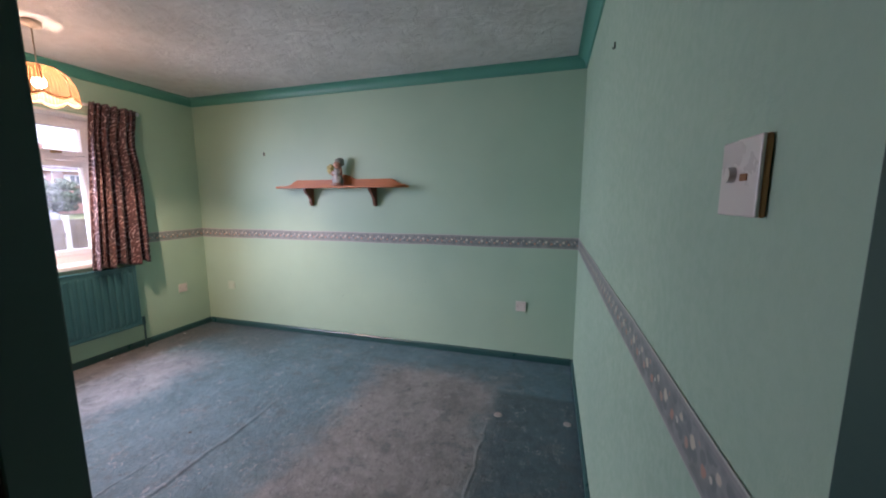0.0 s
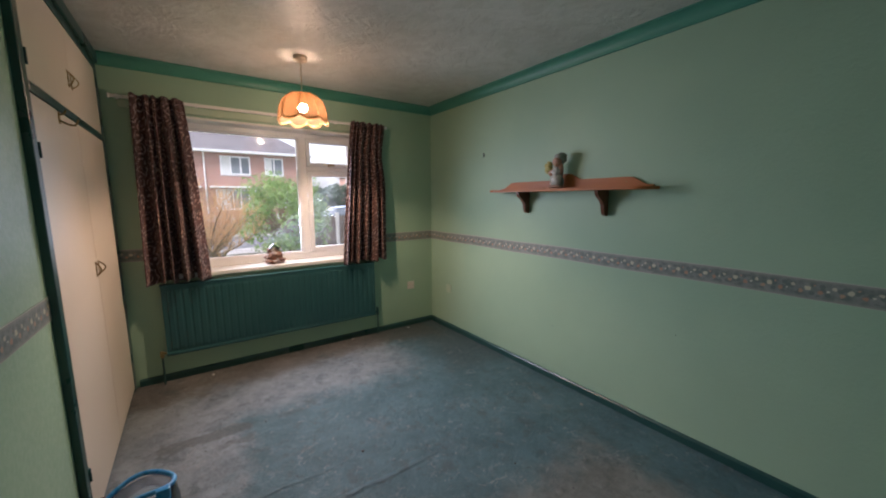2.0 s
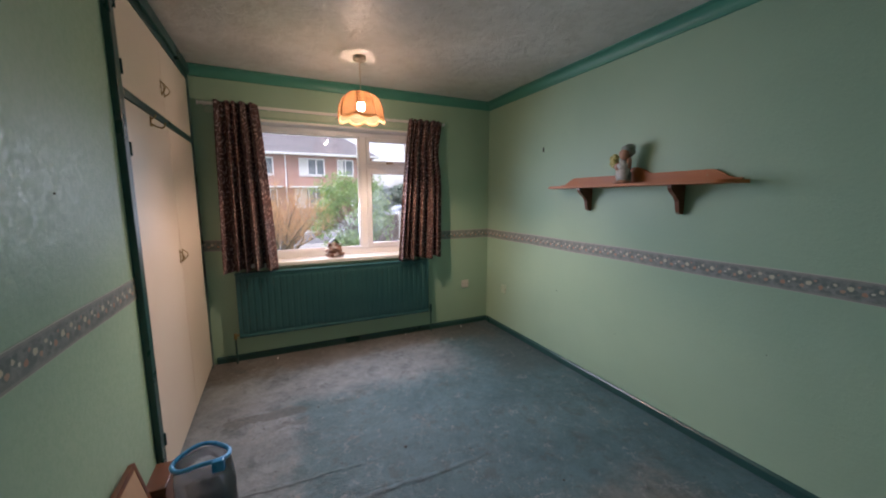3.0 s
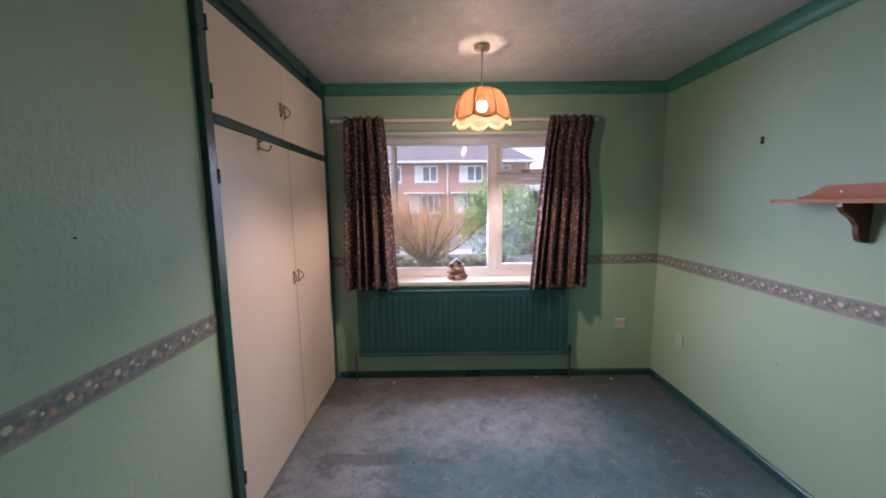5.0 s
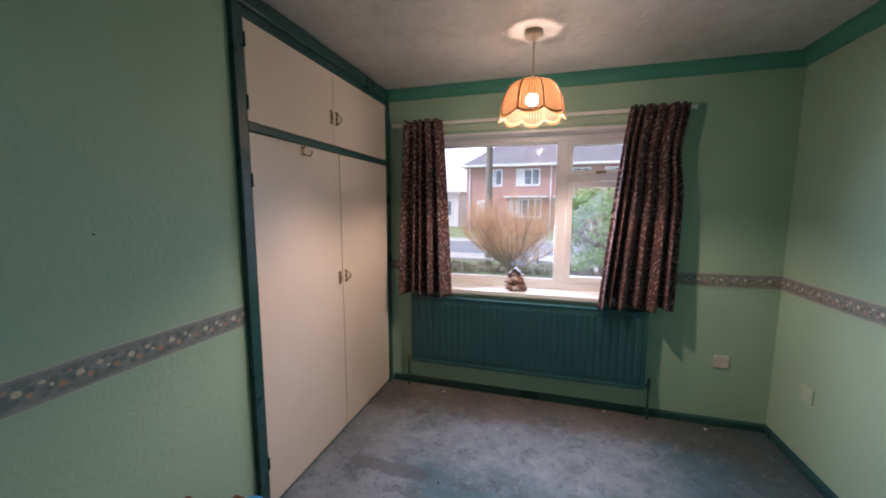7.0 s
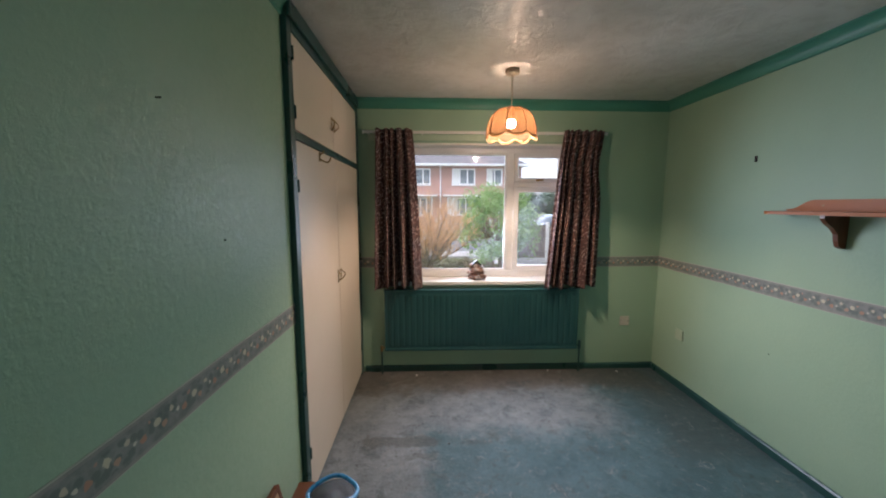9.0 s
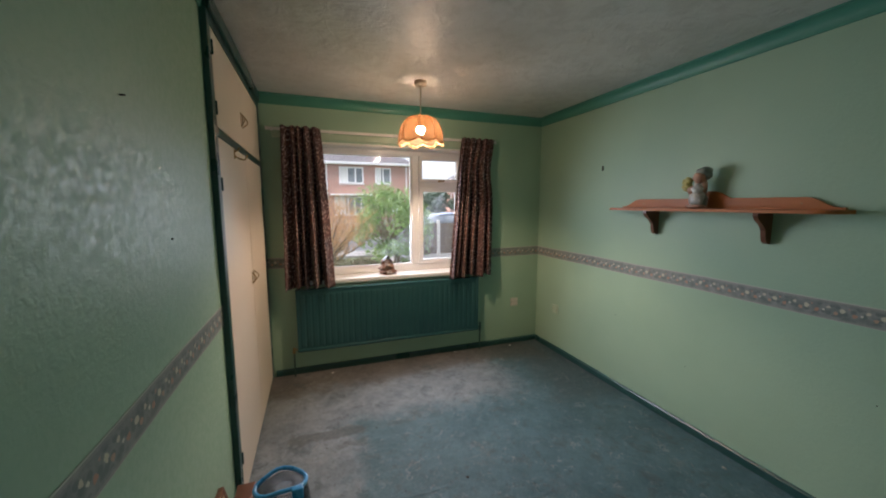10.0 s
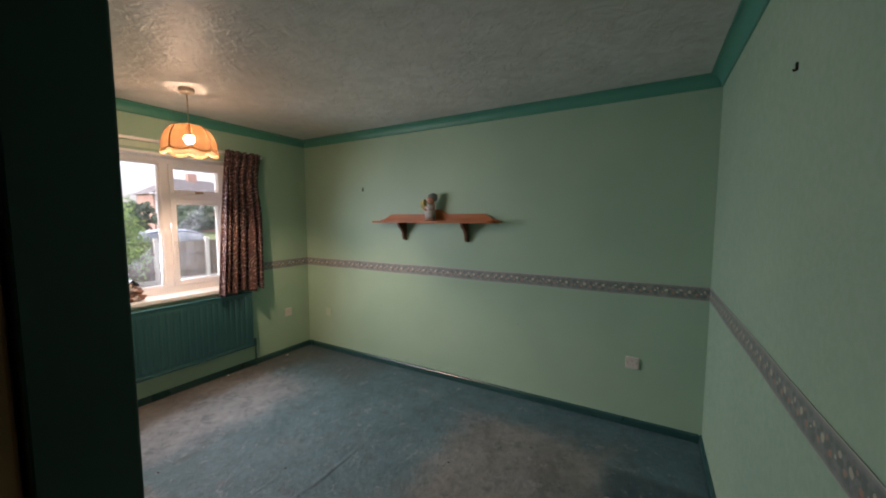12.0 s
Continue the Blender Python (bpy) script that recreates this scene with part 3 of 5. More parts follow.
# door lining, dark green, with the hall's wooden architrave behind
d = thing("door_1", (DX0, YS, FZ), "dark green painted door lining, doorway open", "door frame", "", "structure")
b = B(DX0 - 0.03, DX0, 0.14, YS + 0.005, FZ, DZ, bevel=0.003)
part("jamb", b, JAMB, d)
b = B(DX1, XE - 0.002, 0.14, YS + 0.005, FZ, DZ, bevel=0.003)
part("jamb", b, JAMB, d)
part("door_head", B(DX0 - 0.03, XE - 0.002, 0.14, YS + 0.005, DZ, DZ + 0.03), JAMB, d)
part("architrave", B(DX0 - 0.075, DX0 - 0.012, 0.096, 0.138, FZ, DZ + 0.05, bevel=0.004), HALLWOOD, d, "bare warm wood hall architrave")
part("architrave", B(DX1 + 0.012, XE + 0.06, 0.096, 0.138, FZ, DZ + 0.05, bevel=0.004), HALLWOOD, d, "bare warm wood hall architrave")

# the hall behind the camera, closed and plain
setting("hall_floor", B(-1.3, 1.3, -1.6, YS, -0.14, FZ - 0.003), HALLWALL, "plain hall floor beyond the doorway", "floor")
setting("hall_ceiling", B(-1.3, 1.3, -1.6, YS - 0.105, H, H + 0.1), HALLWALL, "plain hall ceiling", "ceiling")
setting("hall_wall_south", B(-1.3, 1.3, -1.7, -1.6, -0.14, H), HALLWALL, "plain beige hall wall", "wall")
setting("hall_wall_west", B(-1.4, -1.3, -1.7, YS - 0.105, -0.14, H), HALLWALL, "plain beige hall wall", "wall")
setting("hall_wall_east", B(1.3, 1.4, -1.7, YS, -0.14, H), HALLWALL, "plain beige hall wall", "wall")
setting("hall_wall_north", B(XE + 0.1, 1.3, YS - 0.105, YS, -0.14, H), HALLWALL, "plain beige hall wall", "wall")

# skirting boards
SK = 0.032


def skirt(name, axis, a, b, wall, inward):
    s = [(wall, FZ), (wall + inward * 0.016, FZ), (wall + inward * 0.016, SK - 0.012), (wall + inward * 0.008, SK - 0.002), (wall, SK)]
    setting(name, sweep(bmesh.new(), s, axis, a, b), TEAL, "dark teal gloss painted skirting board", "skirting")


skirt("baseboard_west", "y", 0.26, YN, XW, 1)
skirt("baseboard_north", "x", XW + 0.016, XE - 0.016, YN, -1)
skirt("baseboard_east", "y", YS, YN, XE, -1)
skirt("baseboard_south", "x", CX1 + 0.004, DX0 - 0.03, YS, 1)

# coving: hollow curve between wall and ceiling
CD = 0.075


def cove(name, axis, a, b, wall, inward):
    s = [(wall, H), (wall, H - CD), (wall + inward * 0.008, H - CD)]
    for i in range(9):
        t = math.pi / 2 * i / 8
        s.append((wall + inward * (0.012 + (CD - 0.016) * (1 - math.cos(t))), H - CD + 0.004 + (CD - 0.012) * math.sin(t)))
    s += [(wall + inward * CD, H - 0.008), (wall + inward * CD, H)]
    setting(name, sweep(bmesh.new(), s, axis, a, b), COVING, "sea green painted plaster coving", "coving")


cove("coving_west", "y", 0.24, YN, XW, 1)
cove("coving_north", "x", XW, XE, YN, -1)
cove("coving_east", "y", YS, YN, XE, -1)
cove("coving_south", "x", CX1, XE, YS, 1)


# paper border round the walls
def strip(name, p0, p1, normal, z0=0.966, z1=1.062):
    bm = bmesh.new()
    uv = bm.loops.layers.uv.new("uv")
    p0, p1, n = Vector(p0), Vector(p1), Vector(normal) * 0.0025
    run = (p1 - p0).length
    steps = max(2, int(run / 0.25))
    rows = []
    for i in range(steps + 1):
        p = p0.lerp(p1, i / steps) + n
        dz = 0.0022 * math.sin(i * 1.7 + p0.x)
        rows.append((bm.verts.new((p.x, p.y, z0 + dz)), bm.verts.new((p.x, p.y, z1 + dz)), run * i / steps))
    for a, b in zip(rows[:-1], rows[1:]):
        f = bm.faces.new((a[0], b[0], b[1], a[1]))
        for lp, q in zip(f.loops, ((a[2], 0), (b[2], 0), (b[2], z1 - z0), (a[2], z1 - z0))):
            lp[uv].uv = q
    ob = setting(name, bm, BORDER, "grey mauve wallpaper border with cream blossoms", "wallpaper border")
    thick = ob.modifiers.new("thick", "SOLIDIFY")
    thick.thickness, thick.offset = 0.0016, 0
    return ob


strip("trim_border_north", (XW, YN, 0), (XE, YN, 0), (0, -1, 0))
strip("trim_border_east", (XE, YN, 0), (XE, YS, 0), (-1, 0, 0))
strip("trim_border_south", (CX1, YS, 0), (DX0 - 0.03, YS, 0), (0, 1, 0))
strip("trim_border_west", (XW, WY1 + 0.02, 0), (XW, YN, 0), (1, 0, 0))
strip("trim_border_west_2", (XW, YS + 0.02, 0), (XW, WY0 - 0.02, 0), (1, 0, 0))

# ---- window ----
win = thing("window_1", (XW - 0.17, (WY0 + WY1) / 2, WZ0), "white plastic window, fixed pane, casement and top vent", "window", "", "structure")
FX0, FX1 = XW - 0.235, XW - 0.165
WM0, WM1 = 1.59, 1.655
b = bmesh.new()
box(b, FX0, FX1, WY0, WY0 + 0.055, 0.845, WZ1, 0.004)
box(b, FX0, FX1, WY1 - 0.055, WY1, 0.845, WZ1, 0.004)
box(b, FX0, FX1, WY0 + 0.055, WY1 - 0.055, WZ1 - 0.05, WZ1, 0.004)
box(b, FX0, FX1, WY0 + 0.055, WY1 - 0.055, 0.845, 0.905, 0.004)
box(b, FX0, FX1, WM0, WM1, 0.905, WZ1 - 0.05, 0.004)
box(b, FX0, FX1, WM1, WY1 - 0.055, 1.70, 1.745, 0.004)
part("window_frame", b, UPVC, win)


def sash(name, y0, y1, z0, z1, bar, x0, x1):
    b = bmesh.new()
    box(b, x0, x1, y0, y0 + bar, z0, z1, 0.004)
    box(b, x0, x1, y1 - bar, y1, z0, z1, 0.004)
    box(b, x0, x1, y0 + bar, y1 - bar, z0, z0 + bar, 0.004)
    box(b, x0, x1, y0 + bar, y1 - bar, z1 - bar, z1, 0.004)
    return part(name, b, UPVC, win)


bead = sash("glazing_bead", WY0 + 0.055, WM0, 0.905, WZ1 - 0.05, 0.014, FX0 + 0.01, FX1 - 0.012)
case = sash("casement", WM1 + 0.002, WY1 - 0.057, 0.907, 1.698, 0.045, FX0 + 0.012, FX1 + 0.012)
vent = sash("vent_sash", WM1 + 0.002, WY1 - 0.057, 1.747, WZ1 - 0.052, 0.036, FX0 + 0.012, FX1 + 0.012)
part("pane", B(FX0 + 0.028, FX0 + 0.034, WY0 + 0.06, WM0 - 0.005, 0.91, WZ1 - 0.055), GLASS, win, "clear fixed pane with a glare veil put in")
part("pane", B(FX0 + 0.034, FX0 + 0.040, WM1 + 0.04, WY1 - 0.095, 0.945, 1.66), GLASS, win)
part("pane", B(FX0 + 0.034, FX0 + 0.040, WM1 + 0.03, WY1 - 0.085, 1.775, WZ1 - 0.08), GLASS, win)
b = rod(bmesh.new(), (FX1 + 0.012, WM1 + 0.022, 1.30), (FX1 + 0.035, WM1 + 0.022, 1.30), 0.009)
box(b, FX1 + 0.03, FX1 + 0.042, WM1 + 0.014, WM1 + 0.032, 1.21, 1.315, 0.004)
part("handle", b, WHITE, win, "small white lever handle")
b = B(FX1 + 0.012, FX1 + 0.03, 1.86, 1.93, 1.757, 1.775, bevel=0.004)
box(b, FX1 + 0.02, FX1 + 0.04, 1.86, 1.882, 1.752, 1.772, 0.003)
part("latch", b, BRASS, win, "small metal vent latch")
b = bmesh.new()
box(b, XW - 0.17, XW + 0.055, WY0 - 0.03, WY1 + 0.03, 0.806, 0.845, 0.008)
part("window_sill", b, WHITE, win, "white painted window board")
b = B(XW + 0.0005, XW + 0.025, WY0 - 0.02, WY1 + 0.02, 0.762, 0.804, bevel=0.004)
part("sill_apron", b, DULLPLASTIC, win, "pale green painted moulding under the sill")
b = bmesh.new()
box(b, XW - 0.165, XW + 0.002, WY0 - 0.012, WY0 + 0.004, 0.845, WZ1, 0.002)
box(b, XW - 0.165, XW + 0.002, WY1 - 0.004, WY1 + 0.012, 0.845, WZ1, 0.002)
box(b, XW - 0.165, XW + 0.002, WY0 - 0.012, WY1 + 0.012, WZ1 - 0.006, WZ1 + 0.012, 0.002)
part("reveal", b, WHITE, win, "white painted window reveal")
setting("outer_sill", B(XW - T - 0.05, FX0, WY0 - 0.05, WY1 + 0.05, 0.77, 0.80), CONCRETE, "pale concrete outer window sill", "sill")

# ---- fitted wardrobe ----
WF = 0.235
ward = thing("fitted_wardrobe", (-2.93, WF, FZ), "built-in wardrobe, cream doors in dark green frame, closed", "wardrobe")
b = bmesh.new()
box(b, CX1 - 0.055, CX1, YS - 0.06, WF + 0.004, FZ, H - 0.002, 0.004)
part("stile", b, TEAL, ward)
b = B(XW + 0.002, XW + 0.07, YS - 0.06, WF + 0.004, FZ, H - 0.002, bevel=0.004)
part("stile", b, TEAL, ward)
b = B(XW + 0.07, CX1 - 0.055, YS - 0.06, WF + 0.004, 2.315, H - 0.002, bevel=0.004)
part("fascia", b, TEAL, ward)
part("rail", B(XW + 0.07, CX1 - 0.055, YS - 0.06, WF + 0.004, 1.838, 1.876, bevel=0.004), TEAL, ward)
part("cornice", B(XW + 0.04, CX1 + 0.002, WF + 0.004, WF + 0.022, 2.355, H - 0.002, bevel=0.006), TEAL, ward)
part("carcass", B(XW + 0.07, CX1 - 0.055, YS - 0.09, YS - 0.065, FZ, H - 0.01), DARKWOOD, ward)
part("plinth", B(XW + 0.07, CX1 - 0.055, YS - 0.06, WF - 0.014, FZ, -0.002), TEAL, ward)


def cupboard_door(x0, x1, z0, z1, hx, hz, turn):
    dr = part("door", B(x0, x1, WF - 0.018, WF + 0.001, z0, z1, bevel=0.003), CREAM, ward)
    plate, grip = bmesh.new(), bmesh.new()
    rows = []
    for i in range(15):
        s = -1 + 2 * i / 14
        rows.append((hz + 0.042 * s, 0.009 + 0.005 * math.cos(s * 8.0)))
    for (za, wa), (zb, wb) in zip(rows[:-1], rows[1:]):
        box(plate, hx - (wa + wb) / 2, hx + (wa + wb) / 2, WF + 0.001, WF + 0.004, za, zb)
    part("backplate", plate, BRASS, dr, "ornate tarnished brass backplate")
    pts = [(hx + turn * 0.022 * math.sin(math.pi * i / 10), WF + 0.004 + 0.022 * math.sin(math.pi * i / 10), hz - 0.034 + 0.068 * i / 10) for i in range(11)]
    part("handle", tube(grip, pts, 0.0032, 8), BRASS, dr, "curved brass drop handle")
    return dr


XM = -2.937
cupboard_door(XM + 0.0035, CX1 - 0.058, 0.002, 1.834, XM + 0.035, 1.045, 1)
cupboard_door(XW + 0.074, XM - 0.0035, 0.002, 1.834, XM - 0.035, 1.045, -1)
cupboard_door(XM + 0.047, CX1 - 0.058, 1.880, 2.311, XM + 0.075, 2.045, 1)
cupboard_door(XW + 0.074, XM + 0.0455, 1.880, 2.311, XM + 0.017, 2.045, -1)
for hx in (CX1 - 0.057, XW + 0.072):
    for hz in (0.24, 1.62, 1.96, 2.22):
        b = rod(bmesh.new(), (hx, WF + 0.005, hz - 0.03), (hx, WF + 0.005, hz + 0.03), 0.0055)
        part("hinge", b, TEAL, ward, "painted-over butt hinge")
hook = thing("coat_hook", (-2.575, WF, 1.80), "tarnished brass double coat hook on wardrobe door", "hook")
b = B(-2.586, -2.564, WF + 0.0015, WF + 0.006, 1.775, 1.828, bevel=0.002)
part("backplate", b, BRASS, hook)
b = tube(bmesh.new(), [(-2.575, WF + 0.004, 1.79), (-2.575, WF + 0.03, 1.775), (-2.575, WF + 0.05, 1.772), (-2.575, WF + 0.062, 1.785), (-2.575, WF + 0.064, 1.80)], 0.0042)
part("prong", b, BRASS, hook)
b = tube(bmesh.new(), [(-2.575, WF + 0.004, 1.815), (-2.575, WF + 0.02, 1.822), (-2.575, WF + 0.028, 1.838)], 0.004)
part("prong", b, BRASS, hook)

# ---- curtains and rail ----
rail = thing("curtain_rail", (XW, 1.35, 2.15), "white plastic curtain rail on a painted batten", "curtain rail")
part("track", B(XW + 0.030, XW + 0.045, 0.295, 2.42, 2.142, 2.166, bevel=0.003), WHITE, rail)
part("batten", B(XW + 0.0005, XW + 0.018, 0.33, 2.39, 2.088, 2.138, bevel=0.003), DULLPLASTIC, rail, "pale green painted wooden batten")
for y in (0.33, 0.8, 1.35, 1.9, 2.39):
    part("bracket", B(XW + 0.0005, XW + 0.032, y - 0.008, y + 0.008, 2.14, 2.172, bevel=0.002), WHITE, rail)
part("end_stop", B(XW + 0.026, XW + 0.05, 0.285, 0.295, 2.138, 2.17, bevel=0.003), WHITE, rail)
part("end_stop", B(XW + 0.026, XW + 0.05, 2.42, 2.43, 2.138, 2.17, bevel=0.003), WHITE, rail)


def curtain(y_top, y_low, folds, seed, label, tuck=0.0):
    rnd = random.Random(seed)
    ctn = thing("curtain", (XW + 0.08, sum(y_low) / 2, 0.80), label, "curtain", "curtains at the window")
    phase = [rnd.uniform(-0.5, 0.5) for _ in range(folds + 2)]
    amp = [rnd.uniform(0.5, 1.45) for _ in range(folds + 2)]
    z_hi, z_lo, nu, nv = 2.172, 0.80, folds * 16, 46
    bm = bmesh.new()
    uv = bm.loops.layers.uv.new("uv")
    grid = []
    for j in range(nv + 1):
        v = j / nv
        z = z_hi + (z_lo - z_hi) * v
        ease = v ** 0.8
        row, run, last = [], 0.0, None
        for i in range(nu + 1):
            s = i / nu
            k = folds * (s + 0.035 * math.sin(2 * math.pi * s * 1.3 + seed) + 0.022 * math.sin(2 * math.pi * s * 2.7 + seed * 2))
            k = min(max(k, 0.0), folds - 1e-6)
            ki = int(min(k, folds - 1))
            bow = phase[ki] * (1 - (k - ki)) + phase[ki + 1] * (k - ki)
            a = amp[ki] * (1 - (k - ki)) + amp[ki + 1] * (k - ki)
            ang = 2 * math.pi * k + bow * 1.2 * v
            pinch = max(0.0, 1 - abs(v - 0.055) / 0.07)
            wave = math.sin(ang) + 0.25 * math.sin(2 * ang + bow * 3)
            depth = (0.017 + 0.044 * ease) * a * wave + pinch * 0.012 * math.sin(3 * ang)
            y0 = y_top[0] + (y_low[0] - y_top[0]) * ease
            y1 = y_top[1] + (y_low[1] - y_top[1]) * ease - tuck * math.exp(-((v - 0.22) / 0.14) ** 2)
            y = y0 + (y1 - y0) * s + 0.010 * math.cos(ang) * ease * a
            x = XW + 0.085 + depth + 0.03 * v
            dz = 0.012 * math.sin(ang * 0.5 + seed) * v + (0.006 * math.sin(ang) if j == 0 else 0)
            p = Vector((x, y, z + dz))
            if last is not None:
                run += (p - last).length
            last = p
            row.append((bm.verts.new(p), run))
        grid.append(row)
    for j in range(nv):
        for i in range(nu):
            q = (grid[j][i], grid[j][i + 1], grid[j + 1][i + 1], grid[j + 1][i])
            f = bm.faces.new([g[0] for g in q])
            f.smooth = True
            for lp, g in zip(f.loops, q):
                lp[uv].uv = (g[1] * 1.15 + seed * 0.37, g[0].co.z)
    drop = part("drop", bm, CURTAIN, ctn)
    sol = drop.modifiers.new("cloth", "SOLIDIFY")
    sol.thickness = 0.003
    tape = bmesh.new()
    for i in range(folds * 2 + 1):
        y = y_top[0] + (y_top[1] - y_top[0]) * i / (folds * 2)
        rod(tape, (XW + 0.046, y, 2.15), (XW + 0.075, y, 2.14), 0.0025, sides=5)
    tagged(part("hooks", tape, WHITE, ctn), kind="stuff")
    return ctn


curtain((0.405, 0.715), (0.365, 0.80), 5, 3, "dark plum paisley curtain gathered beside the wardrobe")
curtain((2.03, 2.385), (1.865, 2.365), 6, 5, "dark plum paisley curtain flaring over the sill", 0.035)

# ---- radiator ----
RX, RY0, RY1, RZ0, RZ1 = XW + 0.095, 0.455, 2.222, 0.218, 0.768
rad = thing("radiator", (RX - 0.03, (RY0 + RY1) / 2, FZ), "dark teal painted panel radiator under the window", "radiator")
b = bmesh.new()
n = 33
pitch = (RY1 - RY0 - 0.05) / n
prof = [(RY0, 0.0), (RY0 + 0.02, 0.0)]
for i in range(n):
    y = RY0 + 0.025 + i * pitch
    prof += [(y + pitch * 0.10, 0.0), (y + pitch * 0.26, 0.006), (y + pitch * 0.78, 0.006), (y + pitch * 0.94, 0.0)]
prof += [(RY1 - 0.02, 0.0), (RY1, 0.0)]
rows = []
for z, k in ((RZ0, 0), (RZ0 + 0.03, 0), (RZ0 + 0.05, 1), (RZ1 - 0.05, 1), (RZ1 - 0.03, 0), (RZ1, 0)):
    rows.append([b.verts.new((RX + d * k, y, z)) for y, d in prof])
for a, c in zip(rows[:-1], rows[1:]):
    for i in range(len(prof) - 1):
        b.faces.new((a[i], a[i + 1], c[i + 1], c[i]))
box(b, RX - 0.05, RX - 0.0015, RY0, RY1, RZ0, RZ1, 0.004)
part("panel", b, RADPAINT, rad)
b = B(RX - 0.054, RX + 0.006, RY0 - 0.004, RY1 + 0.004, RZ1 - 0.004, RZ1 + 0.010, bevel=0.004)
part("top_grille", b, RADPAINT, rad)
b = B(RX - 0.012, RX + 0.007, RY0 - 0.002, RY1 + 0.002, RZ0 - 0.010, RZ0 + 0.016, bevel=0.006)
part("bottom_rim", b, RADPAINT, rad)
for y, mt, tall in ((RY0 - 0.035, BRASS, 0.03), (RY1 + 0.035, TEAL, 0.06)):
    b = rod(bmesh.new(), (RX - 0.03, y, RZ0 - 0.02), (RX - 0.03, y, RZ0 + tall), 0.014, 0.012, 12)
    rod(b, (RX - 0.03, y, RZ0 + 0.012), (RX - 0.03, y + (0.03 if y < 1 else -0.03), RZ0 + 0.012), 0.009)
    part("valve", b, mt, rad, "small radiator valve")
    part("tail_pipe", rod(bmesh.new(), (RX - 0.03, y, FZ), (RX - 0.03, y, RZ0 - 0.02), 0.0075), TEAL, rad)
for y in (0.8, 1.85):
    part("wall_bracket", B(XW + 0.0005, RX - 0.05, y - 0.02, y + 0.02, RZ0 + 0.03, RZ1 - 0.1), RADPAINT, rad)

# ---- sockets and switch ----


def wall_plate(name, at, normal, label, category, mat, pins, group=""):
    """A square electrical plate at a wall; normal is the level axis that it faces."""
    n = Vector(normal)
    side = Vector((0, 0, 1)).cross(n)
    c = Vector(at)
    ob = thing(name, at, label, category, group)

    def slab(u0, u1, z0, z1, d0, d1, bevel=0.0):
        p, q = c + side * u0 + n * d0, c + side * u1 + n * d1
        return B(min(p.x, q.x), max(p.x, q.x), min(p.y, q.y), max(p.y, q.y), c.z + z0, c.z + z1, bevel=bevel)
    part("plate", slab(-0.044, 0.044, -0.044, 0.044, 0.0006, 0.012, 0.004), mat, ob)
    if pins:
        for u, z, wu, hz in ((0, 0.014, 0.004, 0.007), (-0.012, -0.010, 0.006, 0.003), (0.012, -0.010, 0.006, 0.003)):
            part("pin_hole", slab(u - wu / 2, u + wu / 2, z - hz / 2, z + hz / 2, 0.0115, 0.0124), DARKSLOT, ob)
    for u in (-0.031, 0.031):
        part("screw", slab(u - 0.003, u + 0.003, -0.003, 0.003, 0.0115, 0.0128), BRASS if not pins else DARKSLOT, ob)
    return ob


wall_plate("wall_socket", (-0.178, YN, 0.458), (0, -1, 0), "cream single wall socket on mint wallpaper", "socket", PLASTIC, True, "single wall sockets")
wall_plate("wall_socket", (XW, 2.705, 0.445), (1, 0, 0), "cream single wall socket beside the radiator", "socket", PLASTIC, True, "single wall sockets")
wall_plate("blanking_plate", (-3.345, YN, 0.432), (0, -1, 0), "painted-over blanking plate near the corner", "wall plate", DULLPLASTIC, False)
sw = thing("light_switch", (XE, 0.434, 1.398), "cream dimmer switch, side coloured as warmly lit", "light switch")
# thin orange layer stands for warm light on the plate's side
part("box", B(XE - 0.006, XE - 0.0006, 0.389, 0.479, 1.354, 1.442, bevel=0.002), LITEDGE, sw, "thin layer coloured orange as the plate's lit side")
part("plate", B(XE - 0.011, XE - 0.0065, 0.389, 0.479, 1.354, 1.442, bevel=0.002), PLASTIC, sw)
part("knob", rod(bmesh.new(), (XE - 0.0112, 0.446, 1.402), (XE - 0.018, 0.446, 1.402), 0.0095, 0.0085, 20), PLASTIC, sw)
part("mark", B(XE - 0.0118, XE - 0.0108, 0.412, 0.428, 1.394, 1.402), TRIM, sw)

# ---- picture hooks left in the walls ----


def picture_hook(at, normal, label, size=1.0):
    n = Vector(normal)
    c = Vector(at)
    ob = thing("picture_hook", at, label, "hook", "picture hooks")
    side = Vector((0, 0, 1)).cross(n)
    p, q = c - side * 0.008 * size + n * 0.0005, c + side * 0.008 * size + n * 0.006
    part("plate", B(min(p.x, q.x), max(p.x, q.x), min(p.y, q.y), max(p.y, q.y), c.z - 0.018 * size, c.z + 0.022 * size, bevel=0.001), BLACK, ob)
    b = tube(bmesh.new(), [c + n * 0.003 + Vector((0, 0, -0.008)), c + n * 0.009 + Vector((0, 0, -0.012)), c + n * 0.011 + Vector((0, 0, -0.005))], 0.0024, 6)
    part("prong", b, BLACK, ob)


picture_hook((-2.785, YN, 1.832), (0, -1, 0), "small black picture hook still in the wall")
picture_hook((XE, 1.569, 1.972), (-1, 0, 0), "small black picture hook high on the wall", 0.6)
tagged(part("nail", rod(bmesh.new(), (-1.375, YS - 0.002, 1.785), (-1.381, YS + 0.010, 1.787), 0.0022, sides=8), BLACK), "bent dull nail still in the wall", "nail", "nails in the walls")
